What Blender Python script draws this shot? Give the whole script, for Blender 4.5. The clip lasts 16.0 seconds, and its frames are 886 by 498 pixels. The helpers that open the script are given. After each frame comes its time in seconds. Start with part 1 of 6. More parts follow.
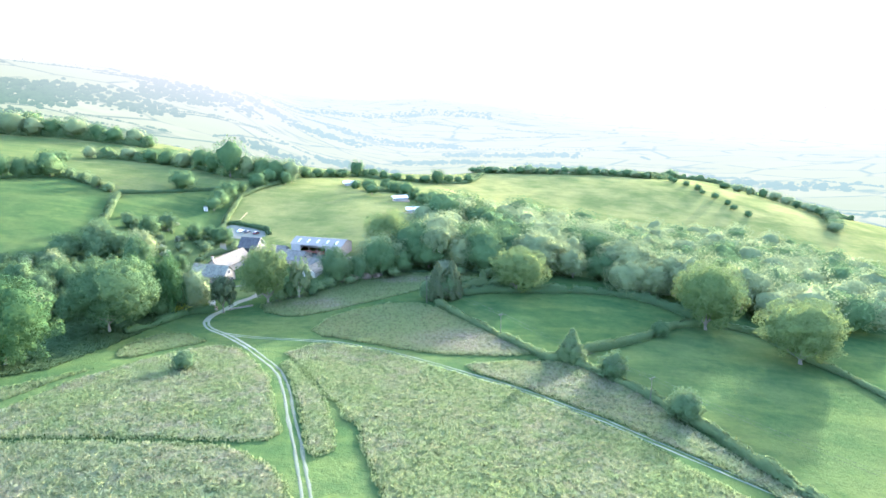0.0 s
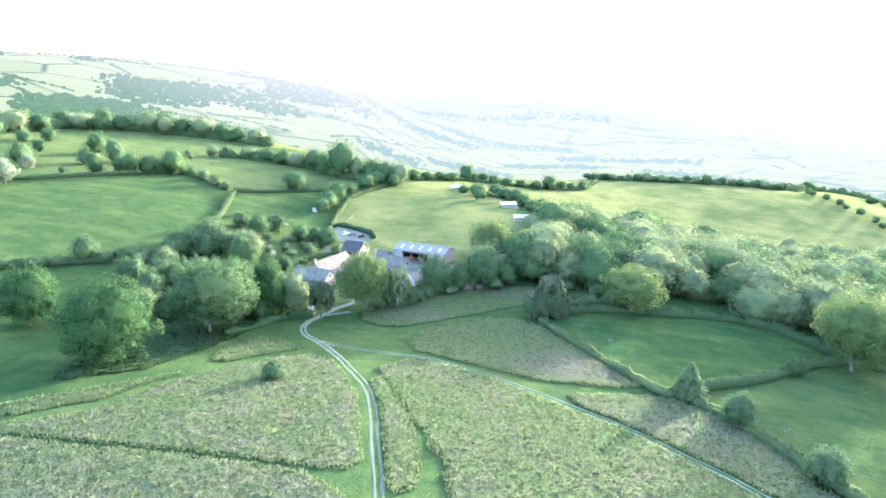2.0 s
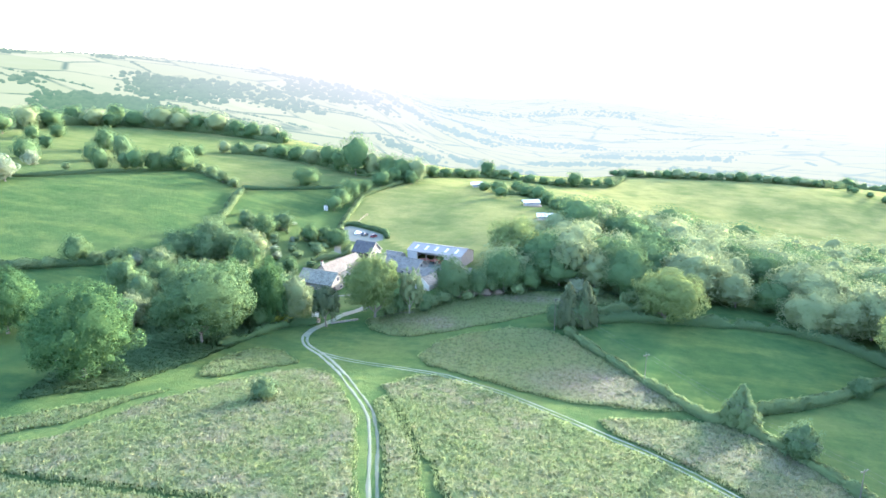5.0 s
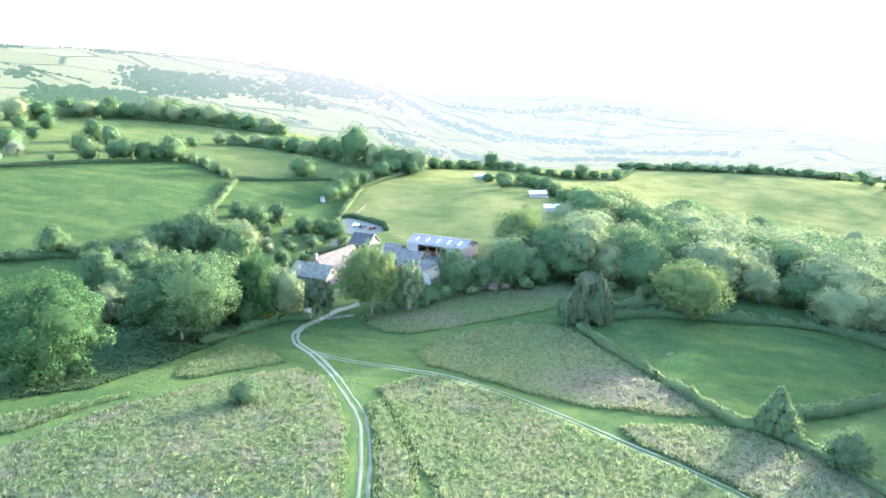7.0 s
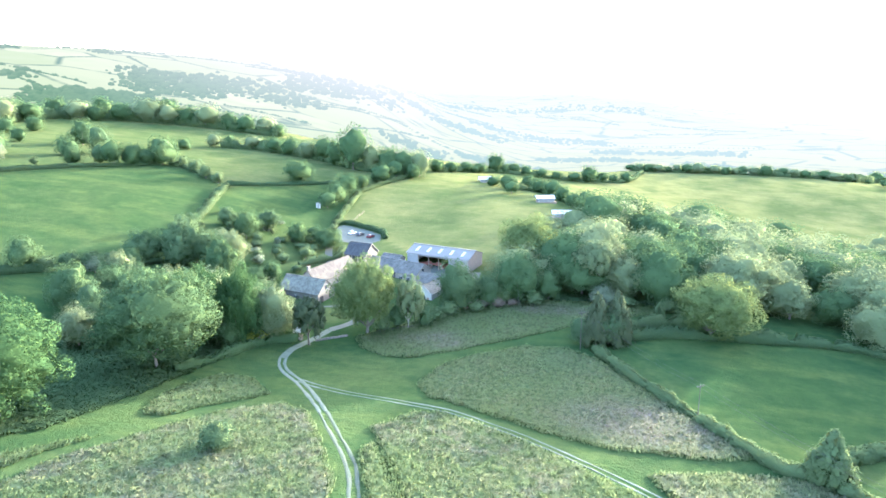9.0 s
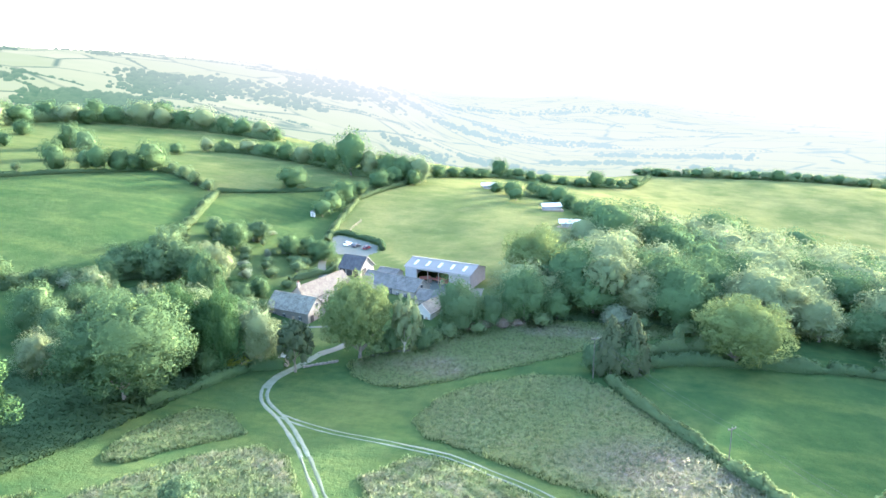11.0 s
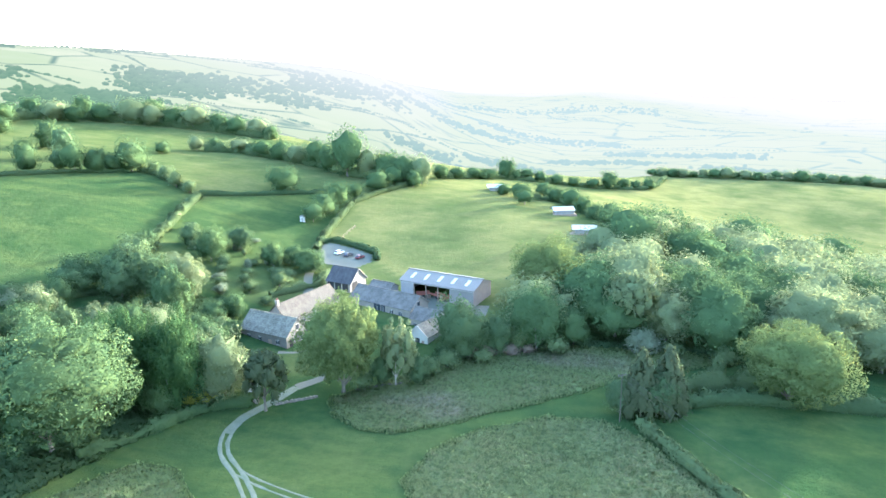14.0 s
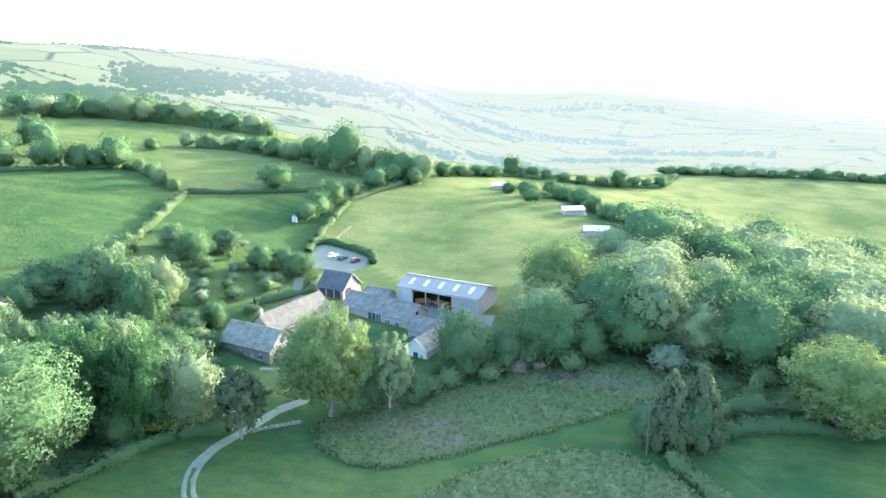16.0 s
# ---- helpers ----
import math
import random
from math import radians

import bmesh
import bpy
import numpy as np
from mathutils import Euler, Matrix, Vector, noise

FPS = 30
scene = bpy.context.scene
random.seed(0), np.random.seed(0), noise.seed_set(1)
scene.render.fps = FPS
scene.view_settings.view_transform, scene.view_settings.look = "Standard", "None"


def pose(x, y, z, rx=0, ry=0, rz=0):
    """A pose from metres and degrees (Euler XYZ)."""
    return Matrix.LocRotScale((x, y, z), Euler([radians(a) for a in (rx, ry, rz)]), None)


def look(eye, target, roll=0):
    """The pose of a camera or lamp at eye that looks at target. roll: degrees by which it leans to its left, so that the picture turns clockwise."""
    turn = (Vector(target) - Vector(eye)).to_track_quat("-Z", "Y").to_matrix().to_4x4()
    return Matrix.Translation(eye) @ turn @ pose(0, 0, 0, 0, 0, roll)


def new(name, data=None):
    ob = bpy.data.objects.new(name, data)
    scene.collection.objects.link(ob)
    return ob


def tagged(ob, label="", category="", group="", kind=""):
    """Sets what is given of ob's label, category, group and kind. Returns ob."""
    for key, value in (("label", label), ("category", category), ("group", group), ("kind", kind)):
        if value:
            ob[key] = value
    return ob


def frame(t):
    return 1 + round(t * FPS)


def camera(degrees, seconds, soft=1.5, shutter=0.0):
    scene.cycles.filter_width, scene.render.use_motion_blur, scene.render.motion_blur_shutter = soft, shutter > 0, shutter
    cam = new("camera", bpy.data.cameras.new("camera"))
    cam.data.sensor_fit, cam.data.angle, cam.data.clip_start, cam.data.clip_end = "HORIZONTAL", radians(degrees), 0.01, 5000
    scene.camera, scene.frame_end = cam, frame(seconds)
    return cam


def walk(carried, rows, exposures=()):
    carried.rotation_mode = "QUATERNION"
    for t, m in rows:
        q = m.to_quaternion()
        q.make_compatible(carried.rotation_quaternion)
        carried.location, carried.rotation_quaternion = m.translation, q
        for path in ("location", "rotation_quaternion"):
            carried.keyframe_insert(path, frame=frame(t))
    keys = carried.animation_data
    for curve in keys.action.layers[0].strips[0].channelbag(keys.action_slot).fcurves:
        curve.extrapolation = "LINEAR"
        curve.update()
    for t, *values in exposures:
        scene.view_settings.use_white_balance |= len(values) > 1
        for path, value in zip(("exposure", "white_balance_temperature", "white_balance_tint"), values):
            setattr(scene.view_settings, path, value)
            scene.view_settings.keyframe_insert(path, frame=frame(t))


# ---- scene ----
cam = camera(66.7, 16.0, soft=1.5)
METRES, EYE, TILT, LEAN, TURN = 140.0, 80.0, -14.0, 0.0, 0.0
ROWS = [
    (0.0, 0.0, 0.0, 0.0, -0.0, 0.0, 0.0),
    (0.5, 0.0002, 0.0237, 0.0062, 4.69, 0.06, -1.34),
    (1.0, 0.0057, 0.0513, 0.0139, 9.0, -0.01, -2.51),
    (1.5, 0.0088, 0.0762, 0.0206, 9.29, -0.04, -2.51),
    (2.0, 0.0091, 0.1043, 0.0273, 9.33, -0.03, -2.46),
    (2.5, 0.0092, 0.1288, 0.0334, 10.96, -0.06, -2.85),
    (3.0, 0.0084, 0.1582, 0.0411, 11.03, -0.07, -2.79),
    (3.5, 0.0069, 0.1804, 0.0446, 11.07, -0.09, -2.73),
    (4.0, 0.005, 0.2069, 0.0441, 11.13, -0.14, -2.67),
    (6.5, -0.0162, 0.3586, 0.0203, 11.46, -0.39, -2.53),
    (7.0, -0.0221, 0.3892, 0.0181, 11.53, -0.43, -2.5),
    (7.5, -0.0292, 0.4232, 0.0236, 11.6, -0.45, -2.49),
    (8.0, -0.0356, 0.4534, 0.0307, 11.66, -0.47, -2.46),
    (8.5, -0.0423, 0.4879, 0.0395, 11.72, -0.48, -2.43),
    (9.0, -0.0485, 0.5209, 0.0472, 11.77, -0.44, -2.42),
    (11.5, -0.0719, 0.6751, 0.0868, 12.15, -0.3, -2.47),
    (12.0, -0.0768, 0.7108, 0.093, 12.27, -0.31, -2.48),
    (12.5, -0.0809, 0.7389, 0.0966, 12.34, -0.32, -2.49),
    (13.0, -0.0867, 0.7756, 0.1011, 12.44, -0.36, -2.49),
    (13.5, -0.0913, 0.8065, 0.1031, 12.51, -0.39, -2.51),
    (14.0, -0.0962, 0.8398, 0.1052, 12.59, -0.37, -2.54),
    (14.5, -0.1014, 0.871, 0.1085, 12.68, -0.42, -2.56),
    (15.0, -0.1081, 0.9067, 0.1112, 12.76, -0.45, -2.55),
    (15.5, -0.1151, 0.94, 0.1127, 12.81, -0.48, -2.57),
    (16.0, -0.1219, 0.9712, 0.1148, 12.86, -0.5, -2.57),
]
EXPOSURES = [(0.0, 4.67, 5300, 20.5), (6.0, 4.67, 5400, 21.0), (9.5, 4.7, 5400, 20.5), (12.0, 4.6, 5400, 18.5), (16.0, 4.55, 5300, 13.0)]
walk(cam, [(t, pose(0, 0, EYE, TILT, LEAN, TURN) @ pose(METRES * x, METRES * y, METRES * z, 90 + pitch, roll, yaw)) for t, x, y, z, yaw, pitch, roll in ROWS], EXPOSURES)

# ---- sky and sun: a low, warm evening sun ahead and to the right ----
SUN_AZIMUTH, SUN_HEIGHT = radians(34), radians(8.0)
world = bpy.data.worlds.new("sky")
scene.world = world
world.use_nodes = True
wn = world.node_tree.nodes
sky = wn.new("ShaderNodeTexSky")
sky.sky_type, sky.sun_disc = "NISHITA", False
sky.sun_elevation, sky.sun_rotation = SUN_HEIGHT, SUN_AZIMUTH
sky.altitude, sky.air_density, sky.dust_density, sky.ozone_density = 200, 1.0, 3.0, 1.0
wn["Background"].inputs["Strength"].default_value = 0.15
world.node_tree.links.new(sky.outputs["Color"], wn["Background"].inputs["Color"])
sun = new("sun", bpy.data.lights.new("sun", "SUN"))
sun.data.energy, sun.data.angle, sun.data.color = 2.1, radians(1.5), (1.0, 0.90, 0.72)
sun_way = Vector((math.sin(SUN_AZIMUTH) * math.cos(SUN_HEIGHT), math.cos(SUN_AZIMUTH) * math.cos(SUN_HEIGHT), math.sin(SUN_HEIGHT)))
sun.matrix_world = look(sun_way * 900, (0, 0, 0))

rng = np.random.default_rng(7)


# ---- materials ----
class Nodes:
    """Shorthand for a node tree."""

    def __init__(self, name):
        self.mat = bpy.data.materials.new(name)
        self.mat.use_nodes = True
        self.tree = self.mat.node_tree
        self.tree.nodes.clear()

    def add(self, kind, **values):
        node = self.tree.nodes.new("ShaderNode" + kind)
        for key, value in values.items():
            if key == "operation":
                node.operation = value
            elif key == "data_type":
                node.data_type = value
            elif key == "blend_type":
                node.blend_type = value
            elif key == "clamp":
                node.clamp = value
            elif key == "attribute_name":
                node.attribute_name = value
            elif key == "voronoi_dimensions":
                node.voronoi_dimensions = value
            elif key == "feature":
                node.feature = value
            else:
                self.put(node.inputs[key], value)
        return node

    def put(self, socket, value):
        if isinstance(value, bpy.types.NodeSocket):
            self.tree.links.new(value, socket)
        elif isinstance(value, tuple) and len(value) == 3 and socket.type == "RGBA":
            socket.default_value = (*value, 1)
        else:
            socket.default_value = value

    def place(self):
        return self.add("NewGeometry").outputs["Position"]

    def local(self):
        return self.add("TexCoord").outputs["Object"]

    def noise(self, size, where, detail=3.0, rough=0.55):
        return self.add("TexNoise", Vector=where, Scale=1.0 / size, Detail=detail, Roughness=rough).outputs["Fac"]

    def ramp(self, fac, low, high, a=0.0, b=1.0):
        node = self.add("MapRange", clamp=True)
        for i, v in enumerate((fac, low, high, a, b)):
            self.put(node.inputs[i], v)
        return node.outputs[0]

    def math(self, op, a, b=0.0):
        node = self.add("Math", operation=op)
        self.put(node.inputs[0], a), self.put(node.inputs[1], b)
        return node.outputs[0]

    def mix(self, fac, a, b, blend="MIX"):
        node = self.add("Mix", data_type="RGBA", blend_type=blend)
        self.put(node.inputs[0], fac), self.put(node.inputs[6], a), self.put(node.inputs[7], b)
        return node.outputs[2]

    def bump(self, height, depth, strength=1.0):
        return self.add("Bump", Height=height, Distance=depth, Strength=strength).outputs["Normal"]

    def attribute(self, name):
        return self.add("Attribute", attribute_name=name).outputs["Fac"]

    def done(self, shader):
        out = self.add("OutputMaterial")
        self.tree.links.new(shader.outputs[0] if not isinstance(shader, bpy.types.NodeSocket) else shader, out.inputs["Surface"])
        return self.mat


def plain(name, colour, other, size=0.6, rough=0.8, metal=0.0, relief=0.02, grain=0.08):
    """A surface with stains at one scale and grain at another."""
    n = Nodes(name)
    where = n.place()
    stain = n.ramp(n.noise(size * 4, where, 4), 0.35, 0.65)
    fine = n.noise(grain, where, 2)
    base = n.mix(n.math("MULTIPLY", stain, 0.8), colour, other)
    base = n.mix(0.35, base, n.mix(fine, tuple(c * 0.6 for c in colour), tuple(min(1, c * 1.35) for c in colour)))
    return n.done(n.add("BsdfPrincipled", **{"Base Color": base, "Roughness": rough, "Metallic": metal, "Specular IOR Level": 0.5 if rough < 0.5 else 0.08, "Normal": n.bump(fine, relief)}))


def leaf_material(name, dark, light, glow, share=0.42):
    """Leaves: each differs a little, each tree differs more, and light comes through them."""
    n = Nodes(name)
    each = n.add("NewGeometry").outputs["Random Per Island"]
    tree = n.add("ObjectInfo").outputs["Random"]
    base = n.mix(n.math("ADD", 0.22, n.math("MULTIPLY", each, 0.56)), dark, light)
    base = n.mix(n.math("MULTIPLY", tree, 0.55), base, glow)
    stand = n.ramp(n.noise(13, n.place(), 2), 0.35, 0.65)
    base = n.mix(n.math("MULTIPLY", stand, 0.45), base, n.mix(0.5, light, glow))
    patch = n.ramp(n.noise(2.2, n.place(), 2), 0.35, 0.7)
    base = n.mix(n.math("MULTIPLY", patch, 0.4), base, light)
    front = n.add("BsdfDiffuse", Color=base)
    back = n.add("BsdfTranslucent", Color=n.mix(0.35, base, glow))
    mixed = n.add("MixShader", Fac=share)
    n.put(mixed.inputs[1], front.outputs[0]), n.put(mixed.inputs[2], back.outputs[0])
    return n.done(mixed)


LEAF = leaf_material("leaves_mid", (0.037, 0.071, 0.030), (0.057, 0.096, 0.040), (0.066, 0.102, 0.042), 0.3)
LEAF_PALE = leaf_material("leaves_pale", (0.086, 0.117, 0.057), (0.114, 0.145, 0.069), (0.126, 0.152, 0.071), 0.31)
LEAF_OAK = leaf_material("leaves_oak", (0.024, 0.056, 0.020), (0.038, 0.075, 0.027), (0.044, 0.080, 0.028), 0.26)
LEAF_DARK = leaf_material("leaves_dark", (0.036, 0.068, 0.032), (0.060, 0.098, 0.044), (0.076, 0.108, 0.048), 0.3)
LEAF_GOLD = leaf_material("leaves_golden", (0.18, 0.21, 0.04), (0.26, 0.29, 0.06), (0.28, 0.29, 0.05))
LEAF_NEEDLE = leaf_material("needles", (0.034, 0.052, 0.028), (0.056, 0.074, 0.038), (0.066, 0.078, 0.038), 0.24)
LEAF_CHESTNUT = leaf_material("leaves_chestnut", (0.052, 0.084, 0.030), (0.090, 0.127, 0.044), (0.106, 0.134, 0.048), 0.32)
LEAF_HEDGE = leaf_material("leaves_hedge", (0.050, 0.085, 0.038), (0.090, 0.130, 0.056), (0.106, 0.138, 0.060), 0.36)
LEAF_SILVER = leaf_material("leaves_silver", (0.105, 0.14, 0.088), (0.16, 0.195, 0.12), (0.17, 0.2, 0.12), 0.5)
LEAF_RUSSET = leaf_material("leaves_russet", (0.10, 0.085, 0.07), (0.17, 0.135, 0.11), (0.15, 0.14, 0.08), 0.35)
BARK = plain("bark", (0.115, 0.105, 0.085), (0.075, 0.07, 0.058), 0.3, 0.9)
BARK_PALE = plain("bark_pale", (0.27, 0.25, 0.21), (0.16, 0.145, 0.12), 0.3, 0.85)


def grass_material():
    """Pasture: lush or dry by field, with tussocks, bleached patches, painted sun streaks and grain."""
    n = Nodes("grass")
    where = n.place()
    dry, lush = n.attribute("dry"), n.attribute("lush")
    big = n.ramp(n.noise(30, where, 4), 0.35, 0.65)
    mid = n.ramp(n.noise(5.5, where, 5, 0.62), 0.32, 0.68)
    fine = n.noise(0.6, where, 3)
    stretch = n.add("Mapping", Vector=where, Rotation=(0, 0, radians(-28)), Scale=(0.55, 1.0, 1.0)).outputs[0]
    streak = n.ramp(n.noise(7.0, stretch, 5, 0.62), 0.34, 0.72)
    base = n.mix(mid, (0.019, 0.045, 0.016), (0.036, 0.066, 0.021))
    # lush green is darkened further to carry tree shade on the bank
    base = n.mix(n.math("MULTIPLY", lush, 0.7), base, n.mix(mid, (0.016, 0.039, 0.015), (0.028, 0.054, 0.019)))
    sweep = n.add("Mapping", Vector=where, Rotation=(0, 0, radians(24)), Scale=(0.35, 1.0, 1.0)).outputs[0]
    # yellow streaks in the base colour, painted to pass for sunlit patches
    sun_streaks = n.ramp(n.noise(11, sweep, 5, 0.6), 0.46, 0.70)
    base = n.mix(n.math("MULTIPLY", sun_streaks, 0.7), base, (0.064, 0.088, 0.026))
    straw = n.mix(streak, (0.118, 0.128, 0.046), (0.165, 0.158, 0.064))
    level = n.math("MULTIPLY", dry, n.math("ADD", 0.45, n.math("MULTIPLY", big, 0.75)))
    base = n.mix(level, base, straw)
    tuft = n.ramp(n.noise(1.7, where, 4, 0.65), 0.42, 0.62)
    base = n.mix(n.math("MULTIPLY", tuft, n.math("SUBTRACT", 0.5, n.math("MULTIPLY", dry, 0.42))), base, n.mix(0.6, base, (0.022, 0.05, 0.016)))
    bleach = n.math("MULTIPLY", n.ramp(n.noise(9, where, 5, 0.6), 0.55, 0.72), n.math("ADD", 0.1, n.math("MULTIPLY", dry, 0.55)))
    base = n.mix(bleach, base, (0.115, 0.13, 0.048))
    base = n.mix(n.math("MULTIPLY", n.ramp(fine, 0.35, 0.75), n.math("SUBTRACT", 0.4, n.math("MULTIPLY", dry, 0.25))), base, n.mix(0.5, base, (0.02, 0.05, 0.016)))
    lumps = n.math("ADD", n.math("MULTIPLY", fine, 0.35), n.noise(1.7, where, 3))
    blades = n.math("ADD", n.math("MULTIPLY", lumps, 0.35), n.math("MULTIPLY", n.noise(0.2, where, 2), 0.16))
    front = n.add("BsdfDiffuse", Color=base, Normal=n.bump(blades, 1.0))
    sheen = n.add("BsdfTranslucent", Color=base)
    mixed = n.add("MixShader", Fac=0.12)
    n.put(mixed.inputs[1], front.outputs[0]), n.put(mixed.inputs[2], sheen.outputs[0])
    return n.done(mixed)


def bracken_material():
    """Bracken and seeding grass: green, buff and a dull lilac where it has died back."""
    n = Nodes("bracken")
    where = n.place()
    each = n.add("NewGeometry").outputs["Random Per Island"]
    each = n.mix(0.7, each, n.ramp(n.noise(0.5, where, 3), 0.3, 0.7))
    big = n.ramp(n.noise(11, where, 3), 0.4, 0.62)
    small = n.ramp(n.noise(1.6, where, 2), 0.4, 0.65)
    died = n.attribute("died")
    clump = n.ramp(n.noise(0.9, where, 2), 0.42, 0.6)
    green = n.mix(each, (0.160, 0.226, 0.084), (0.236, 0.304, 0.122))
    buff = n.mix(each, (0.258, 0.252, 0.132), (0.312, 0.300, 0.166))
    lilac = n.mix(each, (0.270, 0.228, 0.190), (0.370, 0.320, 0.270))
    base = n.mix(n.math("MULTIPLY", n.math("MULTIPLY", big, small), 0.55), green, buff)
    base = n.mix(died, base, n.mix(n.math("MULTIPLY", small, 0.4), lilac, buff))
    base = n.mix(n.math("MULTIPLY", clump, 0.45), base, (0.210, 0.250, 0.108))
    # random patches darken the base, painting shaded gaps between tufts
    gap_shade = n.ramp(n.noise(1.2, where, 4, 0.65), 0.48, 0.62)
    base = n.mix(n.math("MULTIPLY", gap_shade, 0.6), base, (0.075, 0.112, 0.048))
    base = n.mix(n.math("MULTIPLY", n.attribute("rim"), 0.5), base, n.mix(each, (0.130, 0.190, 0.070), (0.185, 0.245, 0.090)))
    front = n.add("BsdfDiffuse", Color=base)
    back = n.add("BsdfTranslucent", Color=base)
    mixed = n.add("MixShader", Fac=0.55)
    n.put(mixed.inputs[1], front.outputs[0]), n.put(mixed.inputs[2], back.outputs[0])
    return n.done(mixed)


GRASS, BRACKEN = grass_material(), bracken_material()
GRAVEL = plain("track_stone", (0.105, 0.123, 0.092), (0.06, 0.084, 0.05), 0.45, 0.95, 0, 0.05, 0.15)
WORN = plain("worn_turf", (0.060, 0.072, 0.052), (0.042, 0.066, 0.034), 0.5, 0.95, 0, 0.05, 0.15)
YARD = plain("yard_concrete", (0.094, 0.102, 0.08), (0.07, 0.076, 0.06), 1.5, 0.9, 0, 0.02, 0.2)
STONE = plain("rubble_stone", (0.19, 0.175, 0.14), (0.13, 0.12, 0.10), 0.4, 0.9, 0, 0.04, 0.2)
STONE_DARK = plain("rubble_stone_dark", (0.13, 0.122, 0.10), (0.09, 0.086, 0.07), 0.4, 0.9, 0, 0.04, 0.2)
CEMENT = plain("fibre_cement_sheet", (0.15, 0.142, 0.125), (0.12, 0.114, 0.10), 1.2, 0.6, 0, 0.01, 0.3)
SKYLIGHT = plain("rooflight_sheet", (0.38, 0.38, 0.37), (0.31, 0.31, 0.30), 0.8, 0.4)
WHITE = plain("white_paint", (0.37, 0.365, 0.31), (0.30, 0.295, 0.25), 0.6, 0.6)
CANVAS = plain("canvas", (0.40, 0.395, 0.36), (0.33, 0.325, 0.29), 0.8, 0.8)
TIMBER = plain("weathered_timber", (0.22, 0.17, 0.12), (0.14, 0.11, 0.085), 0.3, 0.85)
POLE = plain("tarred_pole", (0.085, 0.075, 0.062), (0.06, 0.053, 0.045), 0.3, 0.9)
TIMBER_GREY = plain("grey_boarding", (0.22, 0.213, 0.197), (0.165, 0.158, 0.144), 0.4, 0.85)
# near-black colour that paints the unlit inside of doorways
INTERIOR_SHADE = plain("interior_shade", (0.035, 0.033, 0.03), (0.02, 0.02, 0.018), 0.5, 0.9)
RUST = plain("red_oxide_paint", (0.20, 0.075, 0.05), (0.14, 0.06, 0.045), 0.3, 0.6)
TYRE = plain("rubber", (0.025, 0.025, 0.027), (0.035, 0.035, 0.035), 0.2, 0.8)
CAR_WHITE = plain("car_paint_white", (0.78, 0.79, 0.80), (0.74, 0.75, 0.76), 1.0, 0.25, 0, 0.0)
CAR_DARK = plain("car_paint_dark_grey", (0.06, 0.065, 0.075), (0.05, 0.055, 0.06), 1.0, 0.25, 0.3, 0.0)
CAR_RED = plain("car_paint_red", (0.13, 0.03, 0.032), (0.11, 0.027, 0.03), 1.0, 0.25, 0.2, 0.0)
glass = Nodes("dark_glazing")
GLASS = glass.done(glass.add("BsdfPrincipled", **{"Base Color": (0.03, 0.035, 0.04), "Roughness": 0.08}))
metal = Nodes("galvanised_wire")
WIRE = metal.done(metal.add("BsdfPrincipled", **{"Base Color": (0.07, 0.072, 0.076), "Roughness": 0.9, "Metallic": 0.0, "Specular IOR Level": 0.1}))


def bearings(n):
    """Distance from the middle, the turn towards the sun and the white-out painted for haze."""
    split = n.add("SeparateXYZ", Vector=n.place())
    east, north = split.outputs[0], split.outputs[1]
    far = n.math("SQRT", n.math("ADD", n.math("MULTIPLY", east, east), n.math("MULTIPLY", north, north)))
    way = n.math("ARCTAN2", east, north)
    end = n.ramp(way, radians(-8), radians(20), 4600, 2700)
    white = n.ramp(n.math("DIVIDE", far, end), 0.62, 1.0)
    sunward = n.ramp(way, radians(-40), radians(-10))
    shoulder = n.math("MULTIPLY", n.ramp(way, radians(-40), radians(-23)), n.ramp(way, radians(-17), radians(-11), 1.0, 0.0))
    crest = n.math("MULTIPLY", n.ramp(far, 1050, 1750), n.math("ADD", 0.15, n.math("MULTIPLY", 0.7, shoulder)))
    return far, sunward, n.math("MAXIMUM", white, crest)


def paint_haze(n, base, air, least, gain, sunny):
    """Paints haze into a far colour, paler with distance and towards the sun."""
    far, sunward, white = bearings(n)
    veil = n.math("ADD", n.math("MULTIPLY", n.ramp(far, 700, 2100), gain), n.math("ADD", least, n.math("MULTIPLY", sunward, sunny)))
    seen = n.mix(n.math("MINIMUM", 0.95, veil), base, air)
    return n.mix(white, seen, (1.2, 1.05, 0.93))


# painted haze: the tints that far woods and fields fade into
WOOD_HAZE, FIELD_HAZE = (0.60, 0.78, 0.67), (0.92, 0.94, 0.68)


